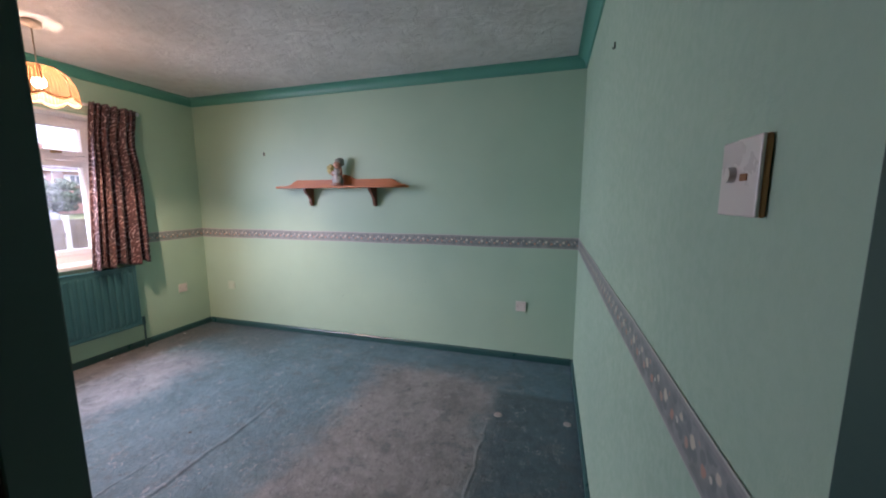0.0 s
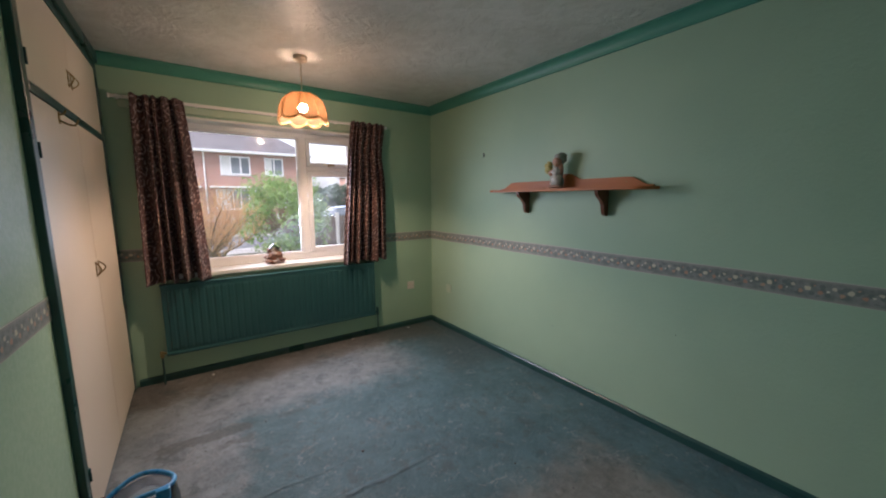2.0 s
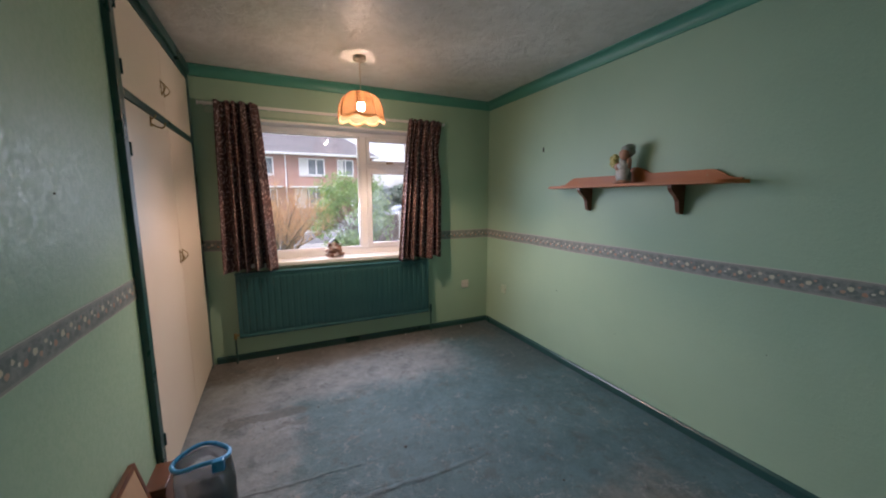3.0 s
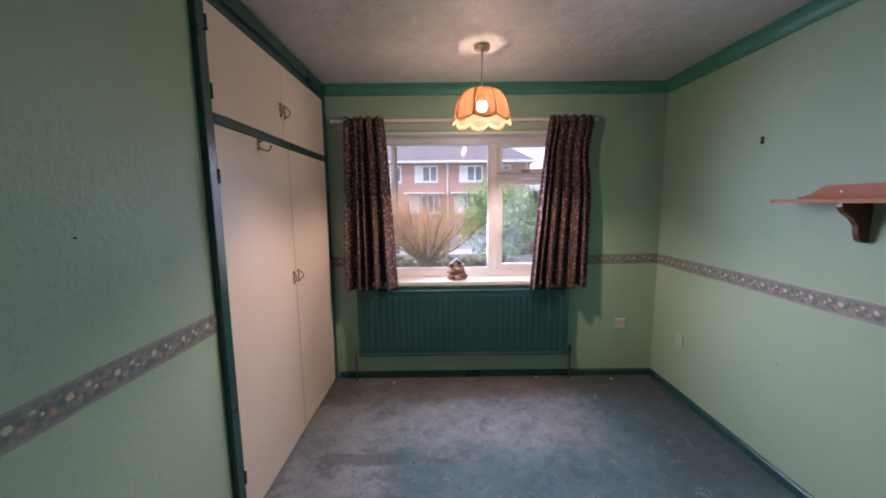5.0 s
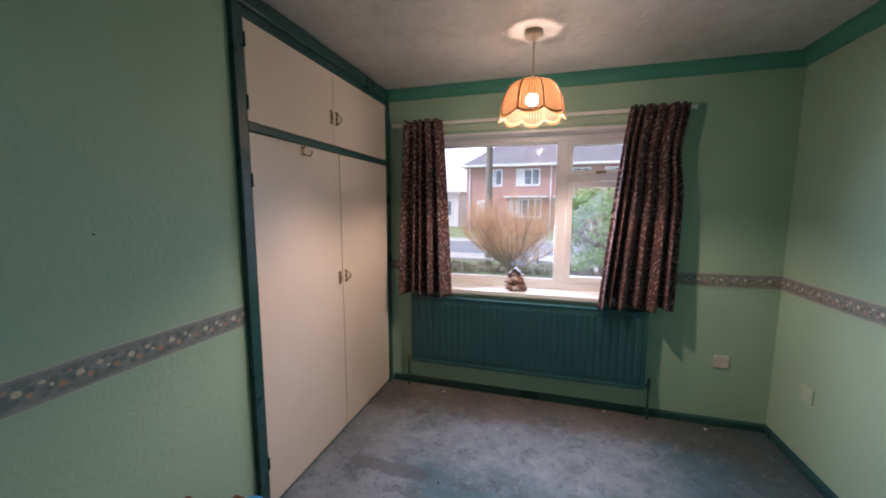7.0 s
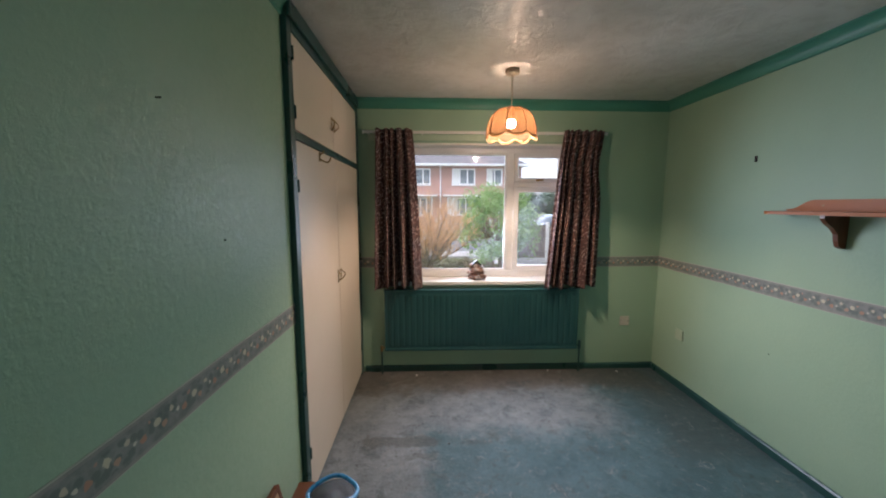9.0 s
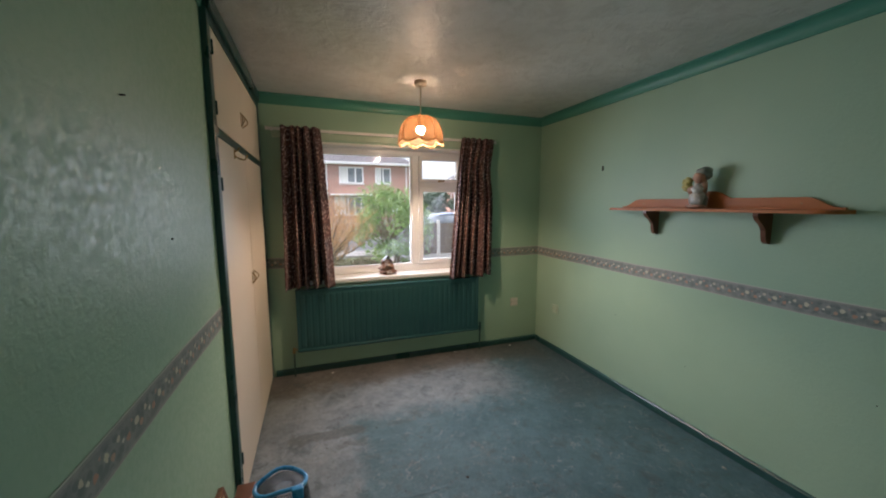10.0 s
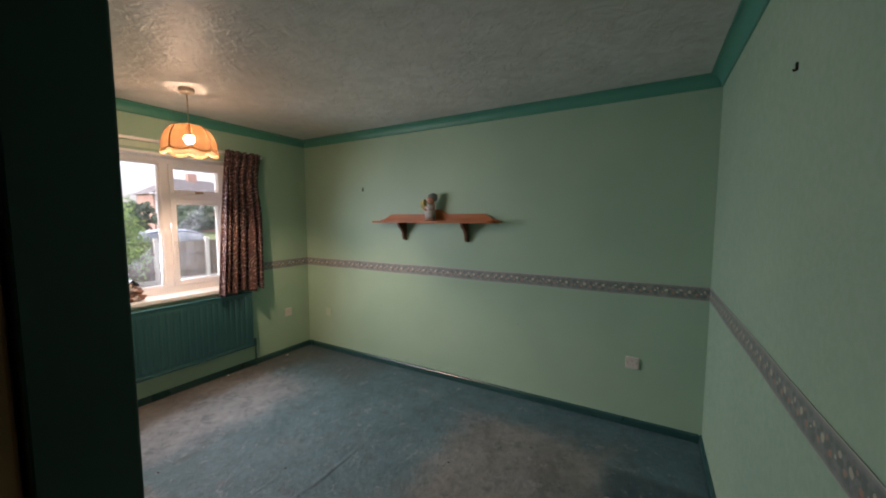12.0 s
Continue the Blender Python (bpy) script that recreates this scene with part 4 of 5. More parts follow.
for i, (x, z) in enumerate(((-1.93, 0.42), (-1.05, 0.62), (-2.55, 0.60))):
    nail = tagged(part("nail", rod(bmesh.new(), (x, YN + 0.002, z), (x, YN - 0.004, z), 0.0028, sides=8), BLACK), "tiny dark nail head still in the wall", "nail", "nails in the walls")
tagged(part("nail", rod(bmesh.new(), (-1.62, YS - 0.002, 1.42), (-1.62, YS + 0.004, 1.42), 0.0025, sides=8), BLACK), "tiny dark nail head still in the wall", "nail", "nails in the walls")

# ---- wooden shelf with shaped back ----
SX0, SX1, SZ = -2.560, -1.205, 1.500
shelf = thing("wall_shelf", ((SX0 + SX1) / 2, YN, SZ), "orange varnished pine wall shelf with shaped back", "shelf")
plan = []
for i in range(9):
    t = math.pi / 2 * i / 8
    plan.append((SX0 + 0.085 * (1 - math.sin(t)), YN - 0.170 + 0.070 * (1 - math.cos(t))))
plan = plan[::-1]
plan = [(SX0, YN - 0.001)] + [(x, y) for x, y in plan] + [(SX0 + SX1 - x, y) for x, y in plan[::-1]] + [(SX1, YN - 0.001)]
b = bmesh.new()
lo = [b.verts.new((x, y, SZ - 0.018)) for x, y in plan]
hi = [b.verts.new((x, y, SZ)) for x, y in plan]
for i in range(len(plan)):
    b.faces.new((lo[i], lo[(i + 1) % len(plan)], hi[(i + 1) % len(plan)], hi[i]))
b.faces.new(lo[::-1])
b.faces.new(hi)
part("board", b, PINE, shelf)
mid = (SX0 + SX1) / 2
crest = []
for i in range(61):
    x = SX0 + 0.03 + (SX1 - SX0 - 0.06) * i / 60
    e = min(x - SX0, SX1 - x)
    h = 0.012 + 0.052 * (0.5 - 0.5 * math.cos(math.pi * min(1, max(0, (e - 0.05) / 0.13))))
    h += 0.045 * max(0.0, math.cos(math.pi / 2 * min(1, abs(x - mid - 0.03) / 0.11)))
    crest.append((x, SZ + h))
b = bmesh.new()
front = [b.verts.new((x, YN - 0.018, z)) for x, z in crest] + [b.verts.new((x, YN - 0.018, SZ + 0.0005)) for x, z in crest[::-1]]
rear = [b.verts.new((v.co.x, YN - 0.001, v.co.z)) for v in front]
m = len(crest)
for i in range(len(front)):
    b.faces.new((front[i], front[(i + 1) % len(front)], rear[(i + 1) % len(front)], rear[i]))
for i in range(m - 1):
    b.faces.new((front[i], front[i + 1], front[2 * m - 2 - i], front[2 * m - 1 - i]))
    b.faces.new((rear[i + 1], rear[i], rear[2 * m - 1 - i], rear[2 * m - 2 - i]))
part("back_board", b, PINE, shelf)
for x in (-2.225, -1.535):
    side = [(YN - 0.001, SZ - 0.0185), (YN - 0.135, SZ - 0.0185), (YN - 0.135, SZ - 0.035), (YN - 0.115, SZ - 0.060), (YN - 0.080, SZ - 0.085), (YN - 0.055, SZ - 0.115), (YN - 0.050, SZ - 0.150), (YN - 0.040, SZ - 0.178), (YN - 0.020, SZ - 0.190), (YN - 0.001, SZ - 0.190)]
    part("bracket", sweep(bmesh.new(), side, "x", x - 0.012, x + 0.012), DARKWOOD, shelf, "dark curved wooden bracket")
for x in (-2.33, -1.40):
    part("screw", rod(bmesh.new(), (x, YN - 0.0185, SZ + 0.032), (x, YN - 0.0195, SZ + 0.032), 0.004), BRASS, shelf)

# figurine, one plain mesh
def lump(bm, at, size, bump=0.0, seed=0, sub=2):
    made = bmesh.new()
    bmesh.ops.create_icosphere(made, subdivisions=sub, radius=1.0)
    for v in made.verts:
        k = 1 + bump * noise.noise(v.co * 2.3 + Vector((seed * 3.1, seed, 0)))
        v.co = Vector((v.co.x * size[0] * k, v.co.y * size[1] * k, v.co.z * size[2] * k)) + Vector(at)
    for f in made.faces:
        f.smooth = True
    return join(bm, made)


FIG = Vector((-1.888, YN - 0.085, SZ))
b = bmesh.new()
for (dx, dy, dz), size, rough_, slot in (((-0.004, 0, 0.014), (0.052, 0.036, 0.0145), 0.15, 0), ((-0.002, 0, 0.060), (0.042, 0.032, 0.054), 0.55, 2), ((0.004, 0, 0.122), (0.034, 0.028, 0.048), 0.5, 2),
                                         ((0.030, 0.004, 0.135), (0.017, 0.016, 0.042), 0.2, 0), ((-0.030, -0.018, 0.118), (0.020, 0.016, 0.030), 0.3, 0), ((0.010, -0.008, 0.192), (0.033, 0.031, 0.036), 0.15, 0),
                                         ((0.024, 0.004, 0.228), (0.036, 0.036, 0.031), 0.35, 1), ((0.042, 0.008, 0.206), (0.020, 0.024, 0.030), 0.3, 1), ((0.030, 0.006, 0.045), (0.020, 0.018, 0.044), 0.2, 1),
                                         ((-0.052, -0.020, 0.150), (0.026, 0.022, 0.026), 0.7, 3), ((-0.066, -0.014, 0.172), (0.018, 0.016, 0.018), 0.7, 3), ((-0.040, -0.026, 0.178), (0.018, 0.016, 0.018), 0.7, 3), ((-0.058, -0.016, 0.124), (0.016, 0.014, 0.018), 0.6, 3)):
    first = len(b.faces)
    lump(b, FIG + Vector((dx * 1.12, dy, dz)), (size[0] * 1.22, size[1] * 1.15, size[2]), rough_, slot + dx * 90)
    b.faces.ensure_lookup_table()
    for f in b.faces[first:]:
        f.material_index = slot
fig = tagged(part("figurine", b, FIGBROWN), "small glazed ornament figure with flowers on shelf", "figurine")
fig.data.materials.append(HATGREY)
fig.data.materials.append(FIGPALE)
fig.data.materials.append(FIGFLOWER)

# ---- pendant lamp ----
LX, LY = LAMP
pend = thing("pendant_lamp", (LX, LY, H), "lit pendant lamp with scalloped straw-coloured woven shade", "ceiling lamp")
b = lathe(bmesh.new(), [(0.046, 0.0), (0.047, -0.026), (0.042, -0.033), (0.012, -0.036), (0.006, -0.042)], (LX, LY, H - 0.0005), 28)
part("ceiling_rose", b, ROSEPLASTIC, pend)
part("cord", rod(bmesh.new(), (LX, LY, H - 0.04), (LX, LY, 2.185), 0.0035, sides=8), ROSEPLASTIC, pend)
holder = lathe(bmesh.new(), [(0.008, 0.04), (0.016, 0.03), (0.019, 0.0), (0.017, -0.03)], (LX, LY, 2.150), 18)
part("bulb_holder", holder, ROSEPLASTIC, pend)
# added collar that blocks upward light, so the ceiling ring stays dim
part("bulb_light_stop", lathe(bmesh.new(), [(0.012, 0.045), (0.0145, 0.040), (0.022, 0.022), (0.0284, 0.010)], (LX, LY, 2.092), 20), ROSEPLASTIC, pend, "added white collar blocking the bulb's upward light")
bulb = lathe(bmesh.new(), [(0.0235, 0.009), (0.029, -0.004), (0.030, -0.014), (0.026, -0.028), (0.014, -0.039), (0.003, -0.042)], (LX, LY, 2.092), 20)
part("bulb", bulb, BULB, pend, "glowing warm bulb")
GORES, SR = 8, 0.168
TURN = math.pi / GORES                           # a gore faces the door, not a seam
z_top, z_rim = 2.176, 2.006


def shade_point(a, v):
    """A point of the dome: a turns, v runs from the top ring (0) to the rim (1)."""
    r = 0.055 + (SR - 0.055) * math.sin(v * math.pi / 2) ** 0.85
    k = abs(math.sin((a - TURN) * GORES / 2))
    r *= 1 + 0.035 * k * v - 0.02 * (1 - k) * v
    z = z_top + (z_rim - z_top) * (1 - math.cos(v * math.pi / 2)) ** 0.92
    z -= 0.024 * k * v ** 4
    return Vector((LX + r * math.cos(a), LY + r * math.sin(a), z))


bm = bmesh.new()
uv = bm.loops.layers.uv.new("uv")
na, nv = GORES * 10, 12
grid = [[bm.verts.new(shade_point(2 * math.pi * i / na, j / nv)) for i in range(na)] for j in range(nv + 1)]
for j in range(nv):
    for i in range(na):
        f = bm.faces.new((grid[j][i], grid[j][(i + 1) % na], grid[j + 1][(i + 1) % na], grid[j + 1][i]))
        f.smooth = True
        for lp, q in zip(f.loops, ((i, j), (i + 1, j), (i + 1, j + 1), (i, j + 1))):
            lp[uv].uv = (q[0] / na, q[1] / nv)
sh = part("shade", bm, SHADE, pend, "woven straw-coloured shade")
th = sh.modifiers.new("cloth", "SOLIDIFY")
th.thickness = 0.0015
bm = bmesh.new()
uv = bm.loops.layers.uv.new("uv")
ring = []
for i in range(na):
    a = 2 * math.pi * i / na
    p = shade_point(a, 1.0)
    k = abs(math.sin((a - TURN) * GORES / 2)) ** 0.7
    o = Vector((p.x - LX, p.y - LY, 0)).normalized()
    ring.append((bm.verts.new(p - o * 0.003 + Vector((0, 0, 0.006))), bm.verts.new(p + o * 0.006 - Vector((0, 0, 0.009 + 0.006 * k)))))
for i in range(na):
    p, q = ring[i], ring[(i + 1) % na]
    f = bm.faces.new((p[0], q[0], q[1], p[1]))
    f.smooth = True
    for lp, c in zip(f.loops, ((i, 1), (i + 1, 1), (i + 1, 0), (i, 0))):
        lp[uv].uv = (c[0] / na, c[1] * 0.1)
part("fringe", bm, FRINGE, sh, "narrow cream scalloped fringe")
b = bmesh.new()
for i in range(na):
    rod(b, shade_point(2 * math.pi * i / na, 1.0) * 1.0, shade_point(2 * math.pi * (i + 1) / na, 1.0), 0.0032, sides=6, caps=False)
part("rim_braid", b, TRIM, sh, "brown braid along the scallops")
for g in range(GORES):
    a = 2 * math.pi * g / GORES + TURN
    b = tube(bmesh.new(), [shade_point(a, j / 10) + Vector((math.cos(a), math.sin(a), 0.3)) * 0.002 for j in range(11)], 0.0034, 6)
    part("seam_braid", b, TRIM, sh)
b = bmesh.new()
for i in range(24):
    a0, a1 = 2 * math.pi * i / 24, 2 * math.pi * (i + 1) / 24
    rod(b, (LX + 0.055 * math.cos(a0), LY + 0.055 * math.sin(a0), z_top), (LX + 0.055 * math.cos(a1), LY + 0.055 * math.sin(a1), z_top), 0.003, sides=6, caps=False)
for a in (0, 2.1, 4.2):
    rod(b, (LX + 0.015 * math.cos(a), LY + 0.015 * math.sin(a), 2.14), (LX + 0.055 * math.cos(a), LY + 0.055 * math.sin(a), z_top), 0.002, sides=6)
part("carrier_ring", b, BRASS, sh)

# ---- ornament on the sill ----
rnd = random.Random(11)
OR = Vector((XW - 0.035, 1.292, 0.845))
orn = thing("cottage_ornament", OR, "little rustic stone cottage ornament on the sill", "ornament")
part("base", lump(bmesh.new(), OR + Vector((0, 0, 0.022)), (0.062, 0.078, 0.0225), 0.5, 3, 3), RUSTSTONE, orn)
for i in range(44):
    a = rnd.uniform(0, 6.28)
    h = rnd.uniform(0.02, 0.135)
    r = 0.084 * (1 - h / 0.21)
    p = OR + Vector((r * math.cos(a) * 0.8, r * math.sin(a), h))
    part("stone", lump(bmesh.new(), p, (rnd.uniform(0.012, 0.026), rnd.uniform(0.014, 0.030), rnd.uniform(0.010, 0.022)), 0.7, i, 2), rnd.choice((STONE, RUSTSTONE, STONE, DARKWOOD)), orn)
part("core", lump(bmesh.new(), OR + Vector((0, 0, 0.075)), (0.042, 0.050, 0.066), 0.3, 9, 3), RUSTSTONE, orn)
b = sweep(bmesh.new(), [(OR.y - 0.046, OR.z + 0.136), (OR.y, OR.z + 0.182), (OR.y + 0.046, OR.z + 0.136), (OR.y + 0.040, OR.z + 0.128), (OR.y, OR.z + 0.166), (OR.y - 0.040, OR.z + 0.128)], "x", OR.x - 0.035, OR.x + 0.035)
part("roof", b, BLACK, orn, "dark pitched roof")

# ---- things on the floor by the wardrobe ----
bag = thing("clear_storage_bag", (-1.85, 0.46, FZ), "clear plastic bag with blue zip rim, part full", "bag")
bm = bmesh.new()
nb, levels = 28, ((0.0, 1.0), (0.1, 1.04), (0.22, 1.02), (0.29, 0.98), (0.348, 0.94))


def bag_at(i, k, z):
    a = 2 * math.pi * i / nb
    wob = 1 + 0.05 * math.sin(3 * a + z * 17) + 0.03 * math.sin(5 * a - z * 25)
    return Vector((-1.855 + 0.078 * k * wob * math.cos(a), 0.455 + 0.108 * k * wob * math.sin(a), z))


rings = [[bm.verts.new(bag_at(i, k, max(z, 0.002) + FZ)) for i in range(nb)] for z, k in levels]
for r0, r1 in zip(rings[:-1], rings[1:]):
    for i in range(nb):
        f = bm.faces.new((r0[i], r0[(i + 1) % nb], r1[(i + 1) % nb], r1[i]))
        f.smooth = True
sk = part("sack", bm, CLEARBAG, bag, "clear crinkled plastic")
sk.modifiers.new("film", "SOLIDIFY").thickness = 0.001
b = bmesh.new()
for i in range(nb):
    p, q = bag_at(i, 0.95, 0.355 + FZ), bag_at(i + 1, 0.95, 0.355 + FZ)
    rise = lambda j: 0.012 * math.sin(2 * math.pi * j / nb * 2 + 1)
    rod(b, p + Vector((0, 0, rise(i))), q + Vector((0, 0, rise(i + 1))), 0.009, sides=8, caps=False)
part("rim", b, BLUEPLASTIC, bag, "bright blue plastic rim")
b = B(-1.78, -1.755, 0.50, 0.545, 0.308, 0.356, bevel=0.005)
part("tab", b, BLUEPLASTIC, bag, "blue pull tab")
b = lump(bmesh.new(), (-1.855, 0.455, 0.108), (0.070, 0.098, 0.132), 0.3, 4, 3)
part("contents", b, BAGSTUFF, bag, "dark folded contents")

pic = thing("leaning_board", (-1.55, 0.28, FZ), "tan hardboard picture back leaning on the wall", "board")
lean = Matrix.Translation((0, 0.345, FZ)) @ Matrix.Rotation(radians(13), 4, "X")
b = B(-1.80, -1.36, -0.006, 0.0, 0.012, 0.428)
bmesh.ops.transform(b, matrix=lean, verts=b.verts)
part("backing", b, TANBOARD, pic)
b = bmesh.new()
box(b, -1.815, -1.795, -0.020, 0.002, 0.0, 0.44, 0.002)
box(b, -1.365, -1.345, -0.020, 0.002, 0.0, 0.44, 0.002)
box(b, -1.795, -1.365, -0.020, 0.002, 0.42, 0.44, 0.002)
box(b, -1.795, -1.365, -0.020, 0.002, 0.0, 0.02, 0.002)
bmesh.ops.transform(b, matrix=lean, verts=b.verts)
part("frame", b, DARKWOOD, pic, "dark wooden frame edge")
bx = thing("wooden_box", (-1.93, 0.30, FZ), "small dark reddish wooden box on the floor", "box")
part("body", B(-2.0, -1.83, 0.258, 0.325, FZ, 0.235, bevel=0.004), DARKWOOD, bx)
part("lid", B(-2.004, -1.826, 0.254, 0.329, 0.2355, 0.255, bevel=0.004), DARKWOOD, bx)

# small debris and castor marks on the floor
for i, (x, y, r) in enumerate(((-0.24, 2.12, 0.028), (0.19, 2.14, 0.026))):
    b = lathe(bmesh.new(), [(r, 0.0), (r * 0.95, 0.0025), (r * 0.5, 0.003)], (x, y, FZ), 16)
    tagged(part("castor_cup", b, PAVING), "flat pale round castor mark on carpet", "castor mark", "castor marks")
rnd = random.Random(5)
for i, (x, y) in enumerate(((-3.657, 1.978), (-3.60, 0.74), (-3.62, 2.62), (-2.25, 2.83), (-1.55, 2.86), (-2.636, 0.986), (-1.15, 1.95), (-2.0, 1.4), (-1.42, 2.05), (-0.6, 2.62))):
    mt = WHITE if i in (0, 1, 2) else (PAVING if i in (3, 4) else BLACK)
    b = lump(bmesh.new(), (x, y, FZ + 0.003), (rnd.uniform(0.006, 0.014), rnd.uniform(0.005, 0.012), 0.004), 0.6, i, 1)
    tagged(part("debris", b, mt), "small crumb of debris on the carpet", "debris", "floor debris")

# ---- outdoors ----
setting("ground", B(-420, XW - T, -400, 400, GROUND - 0.3, GROUND), GRASS, "winter lawn and far ground", "ground")
setting("road", B(-19.0, -14.2, -200, 200, GROUND + 0.004, GROUND + 0.012), ASPHALT, "grey asphalt residential road", "road")
setting("pavement_1", B(-14.05, -13.0, -200, 200, GROUND + 0.004, GROUND + 0.085), PAVING, "pale pavement beside the road", "pavement")
setting("pavement_2", B(-21.0, -19.15, -200, 200, GROUND + 0.004, GROUND + 0.085), PAVING, "pale pavement beside the road", "pavement")
setting("kerb_1", B(-14.2, -14.05, -200, 200, GROUND + 0.004, GROUND + 0.10), CONCRETE, "concrete kerb", "kerb")
setting("kerb_2", B(-19.15, -19.0, -200, 200, GROUND + 0.004, GROUND + 0.10), CONCRETE, "concrete kerb", "kerb")
setting("drive", B(-13.0, XW - T, 2.9, 5.6, GROUND + 0.004, GROUND + 0.02), PAVING, "pale concrete drive beside the lawn", "drive")


def far_window(parent, x, y, z0, z1, width, bars):
    """A white window in a wall that faces +x."""
    wn_ = part("window", B(x, x + 0.05, y - width / 2 - 0.05, y + width / 2 + 0.05, z0 - 0.08, z0 - 0.03), RENDER, parent, "white framed window")
    b = bmesh.new()
    for a, c in ((y - width / 2, y - width / 2 + 0.09), (y + width / 2 - 0.09, y + width / 2)):
        box(b, x, x + 0.06, a, c, z0, z1)
    box(b, x, x + 0.06, y - width / 2 + 0.09, y + width / 2 - 0.09, z0, z0 + 0.09)
    box(b, x, x + 0.06, y - width / 2 + 0.09, y + width / 2 - 0.09, z1 - 0.09, z1)
    for i in range(bars):
        c = y - width / 2 + width * (i + 1) / (bars + 1)
        box(b, x, x + 0.06, c - 0.045, c + 0.045, z0 + 0.09, z1 - 0.09)
    part("frame", b, UPVC, wn_)
    part("pane", B(x + 0.004, x + 0.02, y - width / 2 + 0.05, y + width / 2 - 0.05, z0 + 0.05, z1 - 0.05), FARGLASS, wn_)
    part("net_curtain", B(x + 0.021, x + 0.024, y - width / 2 + 0.1, y - width / 2 + 0.1 + width * 0.3, z0 + 0.1, z1 - 0.1), RENDER, wn_)


def house(x, y0, y1, eaves, ridge, windows, deep=8.0, wall=BRICK, label="red brick semi-detached house with grey hipped roof"):
    hs = thing("house", (x - deep / 2, (y0 + y1) / 2, GROUND), label, "house", "houses across the road")
    part("wall", B(x - deep, x, y0, y1, GROUND - 0.02, eaves), wall, hs)
    b = bmesh.new()
    o, yc = 0.45, 0.42 * (y1 - y0) * 0.65
    base = [b.verts.new(p) for p in ((x + o, y0 - o, eaves - 0.05), (x + o, y1 + o, eaves - 0.05), (x - deep - o, y1 + o, eaves - 0.05), (x - deep - o, y0 - o, eaves - 0.05))]
    top = [b.verts.new((x - deep / 2, y0 + yc, ridge)), b.verts.new((x - deep / 2, y1 - yc, ridge))]
    for f in ((base[0], base[1], top[1], top[0]), (base[1], base[2], top[1]), (base[2], base[3], top[0], top[1]), (base[3], base[0], top[0]), tuple(base[::-1])):
        b.faces.new(f)
    rf = part("roof", b, TILES, hs)
    ch = B(x - deep / 2 - 0.4, x - deep / 2 + 0.4, (y0 + y1) / 2 - 0.6, (y0 + y1) / 2 + 0.6, ridge - 1.0, ridge + 0.9)
    part("chimney", ch, wall, rf)
    part("gutter", B(x + o - 0.02, x + o + 0.10, y0 - o, y1 + o, eaves - 0.12, eaves + 0.02), UPVC, hs)
    part("soffit", B(x + 0.003, x + o - 0.02, y0 - o, y1 + o, eaves - 0.12, eaves - 0.06), RENDER, hs)
    for y in (y0 + 0.25, (y0 + y1) / 2, y1 - 0.25):
        part("downpipe", rod(bmesh.new(), (x + 0.06, y, GROUND), (x + 0.06, y, eaves - 0.1), 0.045, sides=8), UPVC, hs)
    for y, z0, z1, width, bars in windows:
        far_window(hs, x + 0.003, y, z0, z1, width, bars)
    return hs


main = house(-28.0, -4.5, 7.8, 4.55, 7.4, ((-2.3, 3.05, 4.25, 1.0, 1), (0.05, 3.05, 4.25, 1.7, 2), (3.4, 3.05, 4.25, 1.75, 2), (5.75, 3.05, 4.25, 1.2, 1), (3.35, 0.75, 2.1, 2.4, 4), (-0.1, 0.75, 2.1, 2.3, 4), (6.4, 0.9, 2.0, 0.9, 1), (-3.2, 0.9, 2.0, 0.9, 1)))
for y in (3.35, -0.1):
    part("canopy", B(-28.0, -27.3, y - 1.5, y + 1.5, 2.16, 2.28, bevel=0.02), RENDER, main, "white bay canopy")
house(-58.0, 22.6, 34.5, 5.0, 7.4, ((24.4, 3.3, 4.5, 1.2, 1), (27.0, 3.3, 4.5, 1.7, 2), (30.5, 3.3, 4.5, 1.7, 2), (24.8, 0.9, 2.1, 2.0, 2), (29.5, 0.9, 2.1, 2.2, 3)), 5.0)
bung = thing("bungalow", (-37, -11, GROUND), "low white flat-roofed house beyond the road", "house")
part("wall", B(-41, -34, -15.5, -6.6, GROUND - 0.02, 2.7), RENDER, bung)
part("roof", B(-41.3, -33.6, -15.9, -6.3, 2.7, 2.95), CONCRETE, bung)
for y in (-8.0, -10.6, -13.0):
    far_window(bung, -33.997, y, 0.6, 2.1, 1.6, 2)
garden = tagged(part("garden_wall", B(-23.6, -23.4, -16, -5.2, GROUND, 0.5, bevel=0.02), BRICK), "low red brick garden wall", "wall")


# trees and shrubs
def limb(bm, rnd, p, d, length, r, steps, droop=0.0, wander=0.12):
    pts = [p]
    for i in range(steps):
        d = (d + Vector((rnd.uniform(-wander, wander), rnd.uniform(-wander, wander), rnd.uniform(-wander, wander) + droop))).normalized()
        q = p + d * (length / steps)
        rod(bm, p, q, r * (1 - i / steps * 0.8), r * (1 - (i + 1) / steps * 0.8), 5 if r > 0.012 else 3, False)
        p = q
        pts.append((p, d))
    return pts


